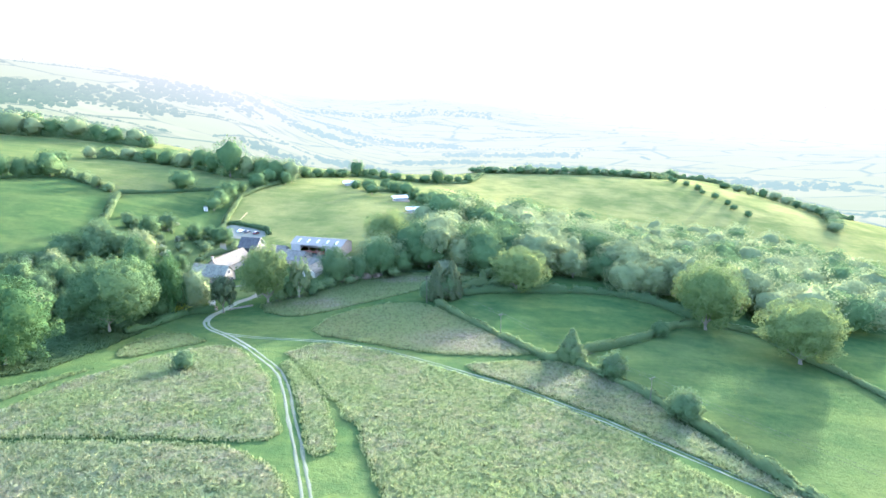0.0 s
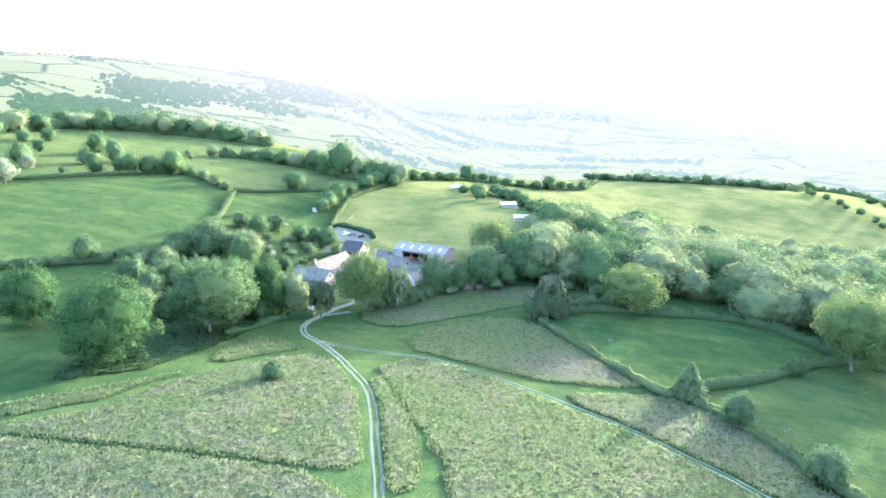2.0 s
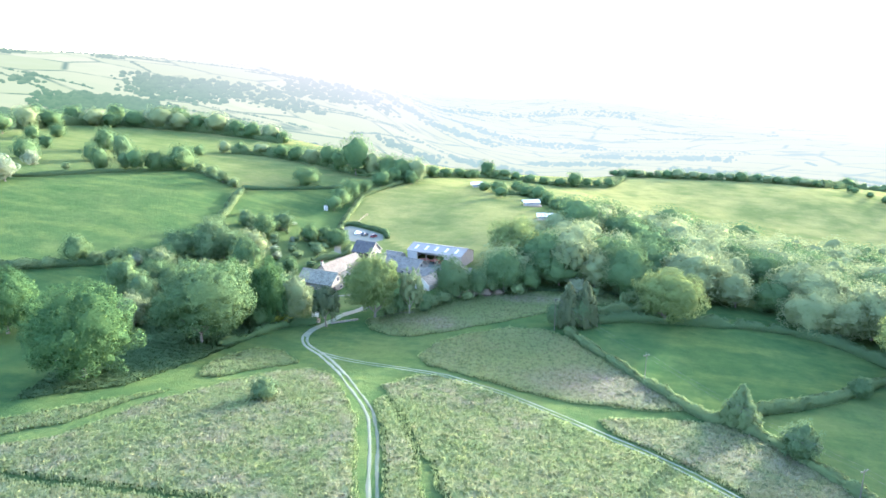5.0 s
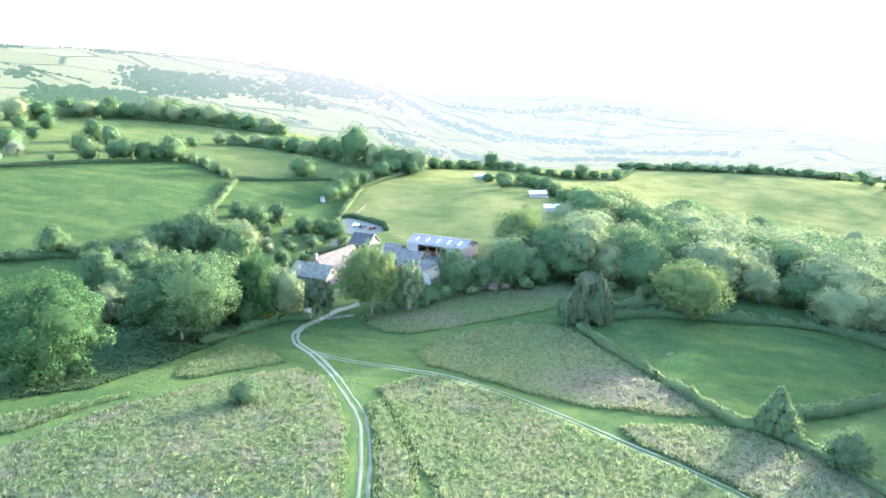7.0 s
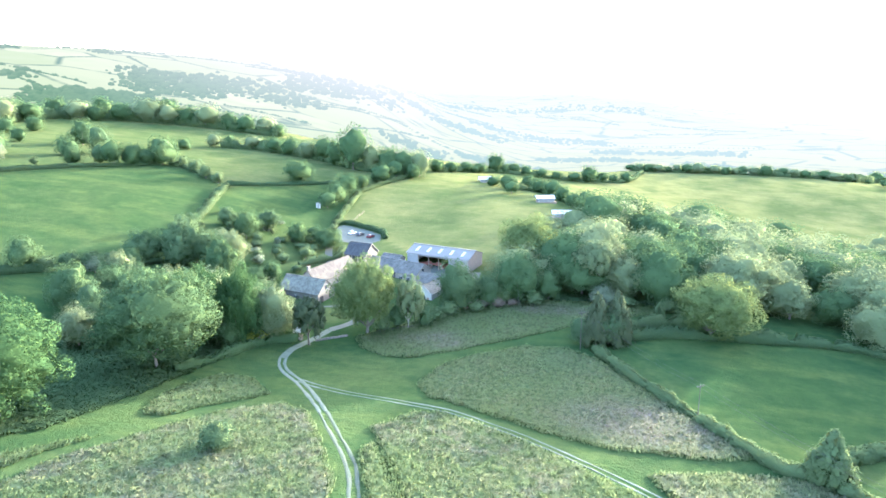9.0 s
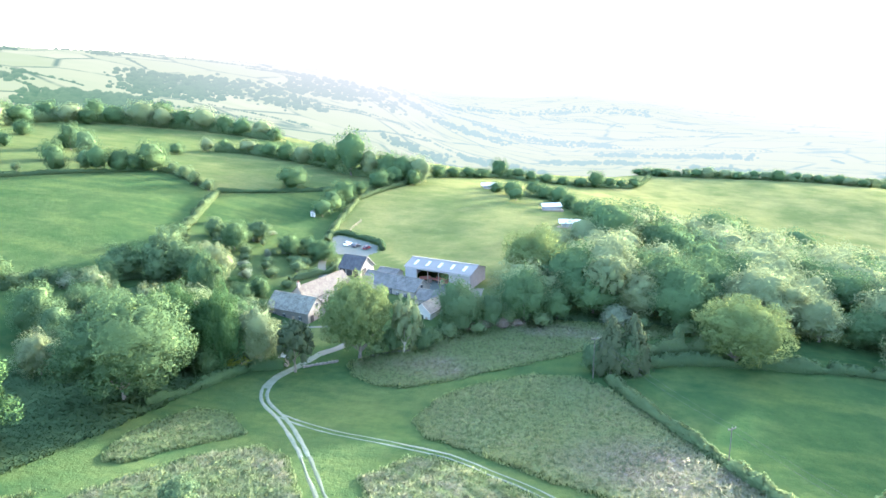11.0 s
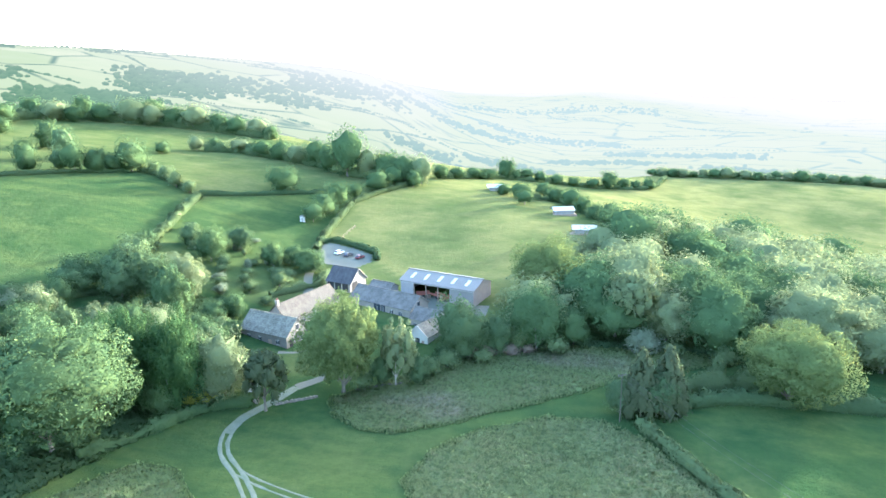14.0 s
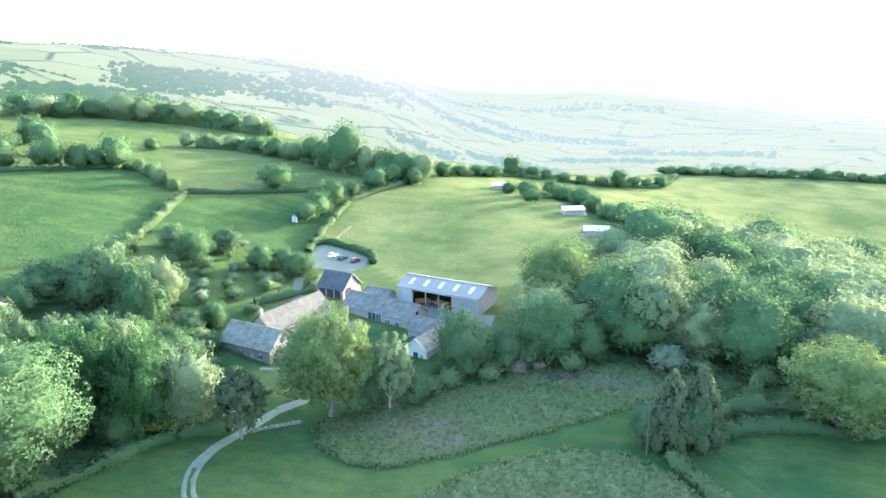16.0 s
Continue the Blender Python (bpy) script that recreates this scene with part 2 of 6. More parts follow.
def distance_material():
    """The far valley, self-glowing, with haze painted pale by depth and towards the low sun."""
    n = Nodes("far_valley_painted_haze")
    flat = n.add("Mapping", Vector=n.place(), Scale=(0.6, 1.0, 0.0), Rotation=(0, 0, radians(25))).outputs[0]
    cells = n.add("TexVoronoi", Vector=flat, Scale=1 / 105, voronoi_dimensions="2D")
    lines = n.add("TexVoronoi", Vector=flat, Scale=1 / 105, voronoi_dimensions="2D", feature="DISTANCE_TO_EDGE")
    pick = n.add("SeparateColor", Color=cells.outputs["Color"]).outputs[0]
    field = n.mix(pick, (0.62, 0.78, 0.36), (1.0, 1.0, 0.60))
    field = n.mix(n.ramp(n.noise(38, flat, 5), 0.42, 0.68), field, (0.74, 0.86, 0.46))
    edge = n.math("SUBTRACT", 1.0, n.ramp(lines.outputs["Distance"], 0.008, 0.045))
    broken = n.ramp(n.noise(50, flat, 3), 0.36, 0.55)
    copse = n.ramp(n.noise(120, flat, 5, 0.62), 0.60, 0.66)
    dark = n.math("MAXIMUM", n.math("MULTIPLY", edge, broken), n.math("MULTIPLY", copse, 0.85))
    grass = paint_haze(n, field, FIELD_HAZE, 0.08, 0.45, 0.5)
    trees = paint_haze(n, (0.15, 0.31, 0.17), WOOD_HAZE, 0.0, 0.5, 0.6)
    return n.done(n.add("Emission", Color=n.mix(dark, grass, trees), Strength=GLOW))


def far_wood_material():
    # far trees glow by themselves, with haze mixed into their colour
    n = Nodes("far_trees_painted_haze")
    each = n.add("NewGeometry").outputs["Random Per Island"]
    # upward faces are painted lighter, as if lit from above
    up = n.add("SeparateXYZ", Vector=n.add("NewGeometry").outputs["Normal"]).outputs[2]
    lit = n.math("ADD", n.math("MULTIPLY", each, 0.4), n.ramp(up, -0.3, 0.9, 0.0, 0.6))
    return n.done(n.add("Emission", Color=paint_haze(n, n.mix(lit, (0.09, 0.24, 0.11), (0.26, 0.43, 0.20)), WOOD_HAZE, 0.0, 0.5, 0.6), Strength=GLOW))


# strength at which the far backdrop shines by itself, without a lamp
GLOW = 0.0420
FAR, FAR_WOOD = distance_material(), far_wood_material()


# ---- the lie of the land ----
SWELL = [-13.4, -8.9, 4.9, 5.0, 1.1, 5.4, -2.2, -1.7, -12.2, -2.6, -3.0, 3.6, -2.4, 3.4, -1.5, 8.5, 4.6, 0.7, 2.2, 0.2, 6.0, 1.1, -6.5, -1.4, 2.2, -5.4, 9.5, -6.0, -8.2, 4.7, 9.6, 1.9, 0.0, 2.4, 30.7, 18.5, 6.2, 1.6, -0.9, -3.4, -12.9, -18.0]
DIP = [2.8, -5.7, -1.4, -2.2, -9.4, 4.2, 4.7, 4.1, -2.5, 27.0]
PLANE = (5.8, -11.8, -3.8)
CENTRES = [(x, y, 120.0) for y in range(60, 900, 130) for x in range(-360, 330, 130)]
CENTRES += [(-90, 145, 50.0), (-90, 240, 50.0), (-20, 205, 50.0), (-105, 295, 50.0), (-122, 362, 50.0), (-172, 335, 50.0), (0, 435, 50.0), (-50, 180, 50.0), (75, 430, 50.0), (310, 840, 70.0)]


def smooth(a, b, v):
    v = np.clip((v - a) / (b - a), 0, 1)
    return v * v * (3 - 2 * v)


def near_land(x, y):
    z = PLANE[0] + PLANE[1] * x / 100 + PLANE[2] * y / 100
    for (cx, cy, r), high in zip(CENTRES, SWELL + DIP):
        z = z + high * np.exp(-((x - cx) ** 2 + (y - cy) ** 2) / (2 * r * r))
    return z


def brink(a):
    """How far from the middle the near land reaches, by bearing in degrees."""
    return np.interp(a, (-100, -30, -24, -19, -11, -6, 1, 8, 14, 20, 34, 44, 60, 100), (640, 640, 610, 560, 530, 550, 600, 740, 780, 850, 840, 700, 460, 460))


def far_land(x, y):
    """The moor to the left, the valley floor and the hills beyond it."""
    r, a = np.hypot(x, y - 60), np.degrees(np.arctan2(x, y - 60))
    moor = np.interp(a, (-90, -60, -46, -34, -25, -21, -17, -12), (150, 150, 148, 124, 110, 96, 72, 20))
    edge = np.interp(a, (-90, -40, -26, -14, 40), (45, 34, -5, -45, -70))
    rise = edge + (moor - edge) * smooth(760, 1650, r)
    ridge = np.interp(a, (-30, -18, -11, -6, -1.5, 4, 8, 15, 25, 60), (40, -10, -20, -15, 5, -15, -40, -60, -70, -60))
    floor = -85 + (ridge + 85) * smooth(1500, 2900, r)
    part_way = smooth(-20, -2, a)
    z = rise * (1 - part_way) + floor * part_way
    return z + 7 * np.sin(x / 140 + 1) * np.cos(y / 190) * smooth(700, 1100, r)


def land(x, y):
    x, y = np.asarray(x, float), np.asarray(y, float)
    r, a = np.hypot(x, y - 60), np.degrees(np.arctan2(x, y - 60))
    w = smooth(0, 260, r - brink(a))
    return near_land(np.clip(x, -700, 520), np.clip(y, -200, 960)) * (1 - w) + far_land(x, y) * w


def inside(poly, x, y):
    """Whether points lie inside a polygon."""
    hit = np.zeros(np.shape(x), bool)
    for (x0, y0), (x1, y1) in zip(poly, poly[1:] + poly[:1]):
        cross = (y0 > y) != (y1 > y)
        with np.errstate(divide="ignore", invalid="ignore"):
            hit ^= cross & (x < (x1 - x0) * (y - y0) / (y1 - y0) + x0)
    return hit


def smooth_line(points, step):
    """A Catmull-Rom line through plan points, at about even steps."""
    p = np.array([points[0], *points, points[-1]], float)
    out = []
    for i in range(1, len(p) - 2):
        n = max(1, int(np.hypot(*(p[i + 1] - p[i])) / step))
        for k in range(n):
            t = k / n
            out.append(0.5 * (2 * p[i] + (p[i + 1] - p[i - 1]) * t + (2 * p[i - 1] - 5 * p[i] + 4 * p[i + 1] - p[i + 2]) * t * t
                              + (3 * p[i] - p[i - 1] - 3 * p[i + 1] + p[i + 2]) * t ** 3))
    out.append(p[-2])
    return np.array(out)


# ---- mesh helpers ----
def poly_mesh(name, verts, faces, materials, smoothed=False, normals=None):
    """A mesh from arrays; faces all have the same number of corners."""
    verts, faces = np.asarray(verts, np.float32), np.asarray(faces, np.int32)
    me = bpy.data.meshes.new(name)
    me.vertices.add(len(verts)), me.loops.add(faces.size), me.polygons.add(len(faces))
    me.vertices.foreach_set("co", verts.ravel())
    me.loops.foreach_set("vertex_index", faces.ravel())
    me.polygons.foreach_set("loop_start", np.arange(0, faces.size, faces.shape[1], dtype=np.int32))
    if smoothed or normals is not None:
        me.polygons.foreach_set("use_smooth", np.ones(len(faces), bool))
    for m in materials:
        me.materials.append(m)
    me.update(calc_edges=True)
    if normals is not None:
        me.attributes.new("custom_normal", "FLOAT_VECTOR", "POINT").data.foreach_set("vector", np.asarray(normals, np.float32).ravel())
    return me


def part(name, bm, material, parent, label=""):
    """Links a bmesh as one mesh object under a thing or a part."""
    me = bpy.data.meshes.new(name)
    bm.to_mesh(me)
    bm.free()
    me.materials.append(material)
    ob = new(name, me)
    ob.parent = parent
    if label:
        tagged(ob, label)
    return ob


def part_mesh(name, me, parent, label=""):
    ob = new(name, me)
    ob.parent = parent
    if label:
        tagged(ob, label)
    return ob


def box(bm, x0, y0, z0, x1, y1, z1):
    v = [bm.verts.new((x, y, z)) for z in (z0, z1) for x, y in ((x0, y0), (x1, y0), (x1, y1), (x0, y1))]
    for f in ((3, 2, 1, 0), (4, 5, 6, 7), (0, 1, 5, 4), (1, 2, 6, 5), (2, 3, 7, 6), (3, 0, 4, 7)):
        bm.faces.new([v[i] for i in f])
    return bm


def boxed(*size, bevel=0.0):
    bm = box(bmesh.new(), *size)
    if bevel:
        bmesh.ops.bevel(bm, geom=bm.edges[:], offset=bevel, segments=2, affect="EDGES")
    return bm


def prism(outline, y0, y1):
    """A solid of an outline in x and z, from y0 to y1."""
    bm = bmesh.new()
    a = [bm.verts.new((x, y0, z)) for x, z in outline]
    b = [bm.verts.new((x, y1, z)) for x, z in outline]
    bm.faces.new(a), bm.faces.new(b[::-1])
    for i in range(len(a)):
        j = (i + 1) % len(a)
        bm.faces.new((a[j], a[i], b[i], b[j]))
    bmesh.ops.recalc_face_normals(bm, faces=bm.faces)
    return bm


def tube(bm, points, radii, sides=7):
    rings = []
    for i, p in enumerate(points):
        p = Vector(p)
        way = (Vector(points[min(i + 1, len(points) - 1)]) - Vector(points[max(i - 1, 0)])).normalized()
        u = way.orthogonal().normalized()
        v = way.cross(u)
        rings.append([bm.verts.new(p + radii[i] * (u * math.cos(a) + v * math.sin(a))) for a in (2 * math.pi * k / sides for k in range(sides))])
    for r, s in zip(rings, rings[1:]):
        for k in range(sides):
            bm.faces.new((r[k], r[(k + 1) % sides], s[(k + 1) % sides], s[k]))
    bm.faces.new(rings[0][::-1]), bm.faces.new(rings[-1])
    return bm


# ---- the ground ----
def lines_between(stops):
    out = []
    for (a, b, step) in stops:
        out += list(np.arange(a, b, step))
    return np.array(out + [stops[-1][1]])


FIELDS = [  # outline in plan, dryness, lushness
    ([(-320, 330), (-242, 410), (-194, 388), (-170, 328), (-158, 282), (-196, 246), (-330, 250)], 0.12, 0.7),
    ([(-186, 384), (-150, 425), (-124, 395), (-120, 355), (-150, 320), (-170, 330)], 0.12, 0.9),
    ([(-240, 414), (-194, 390), (-146, 430), (-127, 420), (-110, 480), (-180, 495), (-268, 505)], 0.45, 0.2),
    ([(-122, 372), (-95, 352), (-72, 332), (-40, 318), (-30, 365), (-12, 395), (-25, 440), (-55, 560), (-105, 505), (-126, 420)], 0.68, 0.0),
    ([(-30, 470), (15, 420), (60, 500), (200, 520), (262, 560), (240, 700), (60, 720), (-10, 600)], 0.8, 0.0),
    ([(250, 700), (268, 570), (330, 560), (345, 670), (300, 740), (280, 800)], 0.95, 0.0),
    ([(4, 250), (40, 200), (88, 238), (92, 262), (40, 272), (8, 268)], 0.05, 0.75),
    ([(45, 200), (90, 238), (116, 244), (135, 185), (150, 90), (90, 90), (70, 150)], 0.16, 0.6),
    ([(-120, 150), (-75, 205), (-78, 250), (-60, 238), (-40, 240), (-12, 262), (10, 245), (40, 195), (80, 120), (60, 60), (-120, 60)], 0.13, 0.55),
    ([(-92, 262), (-84, 262), (-76, 268), (-78, 280), (-90, 276), (-96, 270)], 0.3, 0.2),
    # bank under the oaks: its lush dark green includes painted tree shade
    ([(-260, 130), (-125, 150), (-100, 225), (-90, 262), (-120, 290), (-165, 270), (-200, 240), (-270, 240)], 0.02, 0.9),
    ([(-268, 510), (-180, 500), (-240, 610), (-420, 560), (-440, 480), (-330, 390), (-245, 418)], 0.35, 0.3),
]
gx = lines_between([(-1000, -460, 30), (-460, -220, 10), (-220, 160, 3.5), (160, 300, 10), (300, 480, 15), (480, 1000, 30)])
gy = lines_between([(-250, 60, 20), (60, 480, 3.5), (480, 720, 8), (720, 860, 14), (860, 1060, 25)])
X, Y = np.meshgrid(gx, gy)
Z = land(X, Y)
idx = np.arange(X.size).reshape(X.shape)
quads = np.stack([idx[:-1, :-1], idx[:-1, 1:], idx[1:, 1:], idx[1:, :-1]], -1).reshape(-1, 4)
bearing = np.degrees(np.arctan2(X, Y - 60))
kept = np.hypot(X, Y - 60) < np.where(np.abs(bearing) < 95, brink(bearing) + 35, 1e9)
quads = quads[kept.ravel()[quads].all(1)]
ground_mesh = poly_mesh("ground", np.stack([X, Y, Z], -1).reshape(-1, 3), quads, [GRASS], True)
dry, lush = np.where(Y.ravel() > 470, 0.65, np.where(Y.ravel() < 300, 0.08, 0.3)), np.full(X.size, 0.4)
for outline, d, l in FIELDS:
    m = inside(outline, X.ravel(), Y.ravel())
    dry[m], lush[m] = d, l
for key, values in (("dry", dry), ("lush", lush)):
    ground_mesh.attributes.new(key, "FLOAT", "POINT").data.foreach_set("value", values.astype(np.float32))
tagged(new("ground", ground_mesh), "rolling green pasture, partly dry, sloping to a farm", "ground", kind="structure")

# the far valley and hills
az, rr = np.radians(np.linspace(-100, 100, 241)), np.linspace(0, 1, 70)
A, R = np.meshgrid(az, rr)
start = brink(np.degrees(A)) + 15
R = start * (4700 / start) ** R
X, Y = R * np.sin(A), 60 + R * np.cos(A)
Z = land(X, Y) - 2.5 * np.exp(-(R - start) / 60)
idx = np.arange(X.size).reshape(X.shape)
quads = np.stack([idx[:-1, :-1], idx[1:, :-1], idx[1:, 1:], idx[:-1, 1:]], -1).reshape(-1, 4)
tagged(new("backdrop", poly_mesh("backdrop", np.stack([X, Y, Z], -1).reshape(-1, 3), quads, [FAR], True)), "far valley backdrop with hedged fields and hills, haze painted in", "backdrop", kind="structure")




def far_clumps():
    """Woods and hedgerow trees of the valley, too far off to tell apart."""
    r = np.random.default_rng(5)
    verts, faces, start = [], [], 0
    ball = bmesh.new()
    bmesh.ops.create_icosphere(ball, subdivisions=1, radius=1.0)
    bv, bf = np.array([v.co[:] for v in ball.verts]), np.array([[v.index for v in f.verts] for f in ball.faces])
    ball.free()

    def clump(x, y, size):
        nonlocal start
        v = bv * (size * (0.8 + 0.4 * r.random(3))) * (1, 1, 0.7) * (0.85 + 0.3 * r.random((len(bv), 1))) + (x, y, float(land(x, y)) + size * 0.35)
        verts.append(v), faces.append(bf + start)
        start += len(v)

    # woods: bearing, distance, width in degrees, depth in metres, trees
    for a, d, wa, wd, count in [(-38.5, 1000, 5, 70, 420), (-44, 900, 4, 30, 110), (-33.5, 1170, 3.6, 95, 300), (-27, 1200, 5, 90, 220), (-22, 1290, 3.5, 50, 120), (-36, 740, 5, 30, 120), (-31, 790, 4, 25, 80), (-45, 1160, 3, 20, 50), (-37.5, 1420, 0.6, 12, 14), (-44.5, 1430, 0.9, 12, 16), (-20, 1350, 5, 60, 150), (-12, 1500, 6, 50, 150), (-4, 1700, 7, 50, 160), (6, 1500, 7, 45, 140), (12, 1250, 6, 35, 90), (-8, 1150, 4, 25, 60), (0, 1300, 5, 25, 80), (-15, 1080, 3, 25, 50), (28, 1200, 6, 40, 80), (-3, 2300, 9, 90, 160), (-16, 2200, 7, 90, 140)]:
        for _ in range(int(count * 1.4)):
            b, e = radians(a + r.uniform(-wa, wa) * 0.8), d + r.uniform(-wd, wd) * 0.8
            e = max(e, float(brink(math.degrees(b))) + 60)
            clump(e * math.sin(b) + 12 * r.normal(), 60 + e * math.cos(b) + 12 * r.normal(), 2.2 + 4.3 * r.random())
    # hedgerows: from one bearing and distance to another
    for _ in range(75):
        a, d = r.uniform(-47, 32), 820 + 1900 * r.random() ** 1.4
        b, e = a + r.normal(0, 7), d + r.normal(0, 70)
        n = int(34 + 44 * r.random())
        for k in range(n):
            t = k / n
            c, f = radians(a + (b - a) * t), max(d + (e - d) * t, 760)
            if r.random() < 0.9:
                clump(f * math.sin(c), 60 + f * math.cos(c), 1.6 + 2.2 * r.random() ** 2)
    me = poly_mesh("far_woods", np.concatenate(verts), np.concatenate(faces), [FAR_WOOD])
    return tagged(new("far_woods", me), "far woods and hedgerow trees of the valley, haze painted in", "woodland", kind="stuff")


far_clumps()

# ---- tracks ----
def ribbon(name, points, width, lift, material, label, category, kind="structure", wobble=0.11):
    line = smooth_line(points, 2.0)
    way = np.gradient(line, axis=0)
    way /= np.linalg.norm(way, axis=1)[:, None]
    side = np.stack([way[:, 1], -way[:, 0]], -1)
    rows = []
    for k, s in enumerate((-0.5, -0.25, 0.25, 0.5)):
        p = line + side * (s * width + (rng.normal(0, wobble, len(line)) if k in (0, 3) else 0))[..., None] if k in (0, 3) else line + side * s * width
        rows.append(np.column_stack([p, land(p[:, 0], p[:, 1]) + (lift if k in (1, 2) else lift - 0.05)]))
    v = np.stack(rows, 1)
    n = len(line)
    i = np.arange(n * 4).reshape(n, 4)
    q = np.stack([i[:-1, :-1], i[:-1, 1:], i[1:, 1:], i[1:, :-1]], -1).reshape(-1, 4)
    return tagged(new(name, poly_mesh(name, v.reshape(-1, 3), q, [material], True)), label, category, kind=kind)


def beside(points, off):
    line = smooth_line(points, 3.0)
    way = np.gradient(line, axis=0)
    way /= np.linalg.norm(way, axis=1)[:, None]
    return [tuple(p) for p in line + np.stack([way[:, 1], -way[:, 0]], -1) * off]


TRACK = [(-82, 256), (-84, 248), (-86.5, 239), (-86, 231), (-82, 223), (-74, 215), (-66, 205), (-61, 198), (-52.5, 185), (-46.2, 175), (-40.8, 161), (-36.8, 147.6), (-33.2, 136.6), (-28.8, 122), (-23, 103), (-15, 78), (-9, 50)]
FORK = [(-76, 217), (-63, 211.5), (-47, 208.5), (-34.3, 206), (-25.8, 202), (-16.4, 197.5), (-6, 191.3), (3, 185.6), (10, 181), (16.7, 177), (25.8, 170.5), (33.8, 163.3), (41.4, 157), (47.8, 150), (60, 137), (74, 122), (95, 95)]
for line, wide, apart, material in ((TRACK[:8], 0.85, 0.75, GRAVEL), (TRACK[7:], 0.72, 0.8, WORN), (FORK, 0.5, 0.8, GRAVEL)):
    for off in (-apart, apart):
        ribbon("track", beside(line, off), wide, 0.06, material, "pale stony wheel track worn into grass", "track")
ribbon("drive", TRACK[:4], 2.3, 0.05, GRAVEL, "pale stony drive leading to the farm gate", "track")


# ---- bracken ----
def patches(x, y, size, seed):
    """Smooth random patches of about a given size, from 0 to 1."""
    grid = np.random.default_rng(seed).random((97, 89))
    u, v = x / size + 500, y / size + 500
    i, j = np.floor(u).astype(int), np.floor(v).astype(int)
    a, b = u - i, v - j
    a, b = a * a * (3 - 2 * a), b * b * (3 - 2 * b)
    i, j = i % 96, j % 88
    low = grid[i, j] * (1 - a) + grid[i + 1, j] * a
    high = grid[i, j + 1] * (1 - a) + grid[i + 1, j + 1] * a
    return low * (1 - b) + high * b


WHEELWAY = np.concatenate([smooth_line(TRACK, 0.8), smooth_line(FORK, 0.8)])


def clear_of_tracks(p):
    """Whether plan points keep off the wheel tracks."""
    far = np.full(len(p), 9.0)
    for q in WHEELWAY:
        near = np.abs(p[:, 1] - q[1]) < 1.6
        far[near] = np.minimum(far[near], np.hypot(p[near, 0] - q[0], p[near, 1] - q[1]))
    return far > 1.35


def bracken(outline, count_per_m2, tall, died=None, material=None, spread=0.17, fringe=0.0, lean=0.55, name="bracken_bed", label="dense knee-high bracken and seeding grass, partly died back", category="bracken", group="bracken beds beside the tracks"):
    """A bed of bracken: arching fronds in tufts, all of one bed in one mesh."""
    pts = np.array(outline, float)
    lo, hi = pts.min(0) - fringe, pts.max(0) + fringe
    n = int((hi[0] - lo[0]) * (hi[1] - lo[1]) * count_per_m2)
    p = lo + rng.random((n, 2)) * (hi - lo)
    wob = 0.28 * np.column_stack([np.sin(p[:, 1] / 2.3) + np.sin(p[:, 1] / 0.9 + 1), np.sin(p[:, 0] / 2.1 + 2) + np.sin(p[:, 0] / 0.8)])
    core = inside(outline, p[:, 0] + wob[:, 0], p[:, 1] + wob[:, 1])
    rim = np.zeros(n, bool)
    for a in range(8):
        rim |= inside(outline, p[:, 0] + wob[:, 0] * 0.6 + fringe * math.cos(a * 0.785), p[:, 1] + wob[:, 1] * 0.6 + fringe * math.sin(a * 0.785))
    keep = core | (rim & clear_of_tracks(p) & (rng.random(n) < 0.75) if fringe else core)
    p = p[keep]
    core = np.ones(len(p), bool)
    for a in range(8 if fringe else 0):
        core &= inside(outline, p[:, 0] + 0.6 * math.cos(a * 0.785), p[:, 1] + 0.6 * math.sin(a * 0.785))
    n, k = len(p), 2
    high = tall * (0.7 + 0.4 * rng.random(n)) * (0.5 + 0.5 * patches(p[:, 0], p[:, 1], 0.75, 8) + 0.5 * patches(p[:, 0], p[:, 1], 1.7, 12)) * np.where(core, 1, 0.85)
    base = np.column_stack([p, land(p[:, 0], p[:, 1])])
    turn = (rng.random(n)[:, None] * 6.28 + np.arange(k)[None] * 6.28 / k + rng.normal(0, 0.3, (n, k)))
    out = np.stack([np.cos(turn), np.sin(turn), np.zeros_like(turn)], -1)
    side = np.stack([-np.sin(turn), np.cos(turn), np.zeros_like(turn)], -1)
    h = (high[:, None] * (0.75 + 0.4 * rng.random((n, k))))[..., None]
    up = np.array([0, 0, 1.0])
    foot = base[:, None] + out * 0.04
    mid = base[:, None] + out * h * lean * 0.5 + up * h * 0.72
    tip = base[:, None] + out * h * lean + up * h * (0.8 + 0.4 * rng.random((n, k))[..., None])
    w = spread * h
    v = np.stack([foot, mid - side * w, tip, mid + side * w], 2).reshape(-1, 3)
    q = np.arange(len(v)).reshape(-1, 4)
    # the closed lower layer between the tufts
    sx, sy = np.meshgrid(np.arange(lo[0], hi[0], 0.7), np.arange(lo[1], hi[1], 0.7))
    sx, sy = sx + rng.normal(0, 0.15, sx.shape), sy + rng.normal(0, 0.15, sy.shape)
    i = np.arange(sx.size).reshape(sx.shape)
    s = np.stack([i[:-1, :-1], i[:-1, 1:], i[1:, 1:], i[1:, :-1]], -1).reshape(-1, 4)
    well_in = np.ones(sx.size, bool)
    for ox, oy in ((0.7, 0), (-0.7, 0), (0, 0.7), (0, -0.7)):
        well_in &= inside(outline, sx.ravel() + ox, sy.ravel() + oy)
    s = s[well_in[s].all(1)]
    sheet = np.column_stack([sx.ravel(), sy.ravel(), (land(sx, sy) + tall * (0.1 + 0.35 * patches(sx, sy, 0.75, 8) + 0.35 * patches(sx, sy, 1.7, 12))).ravel()])
    s = s + len(v)
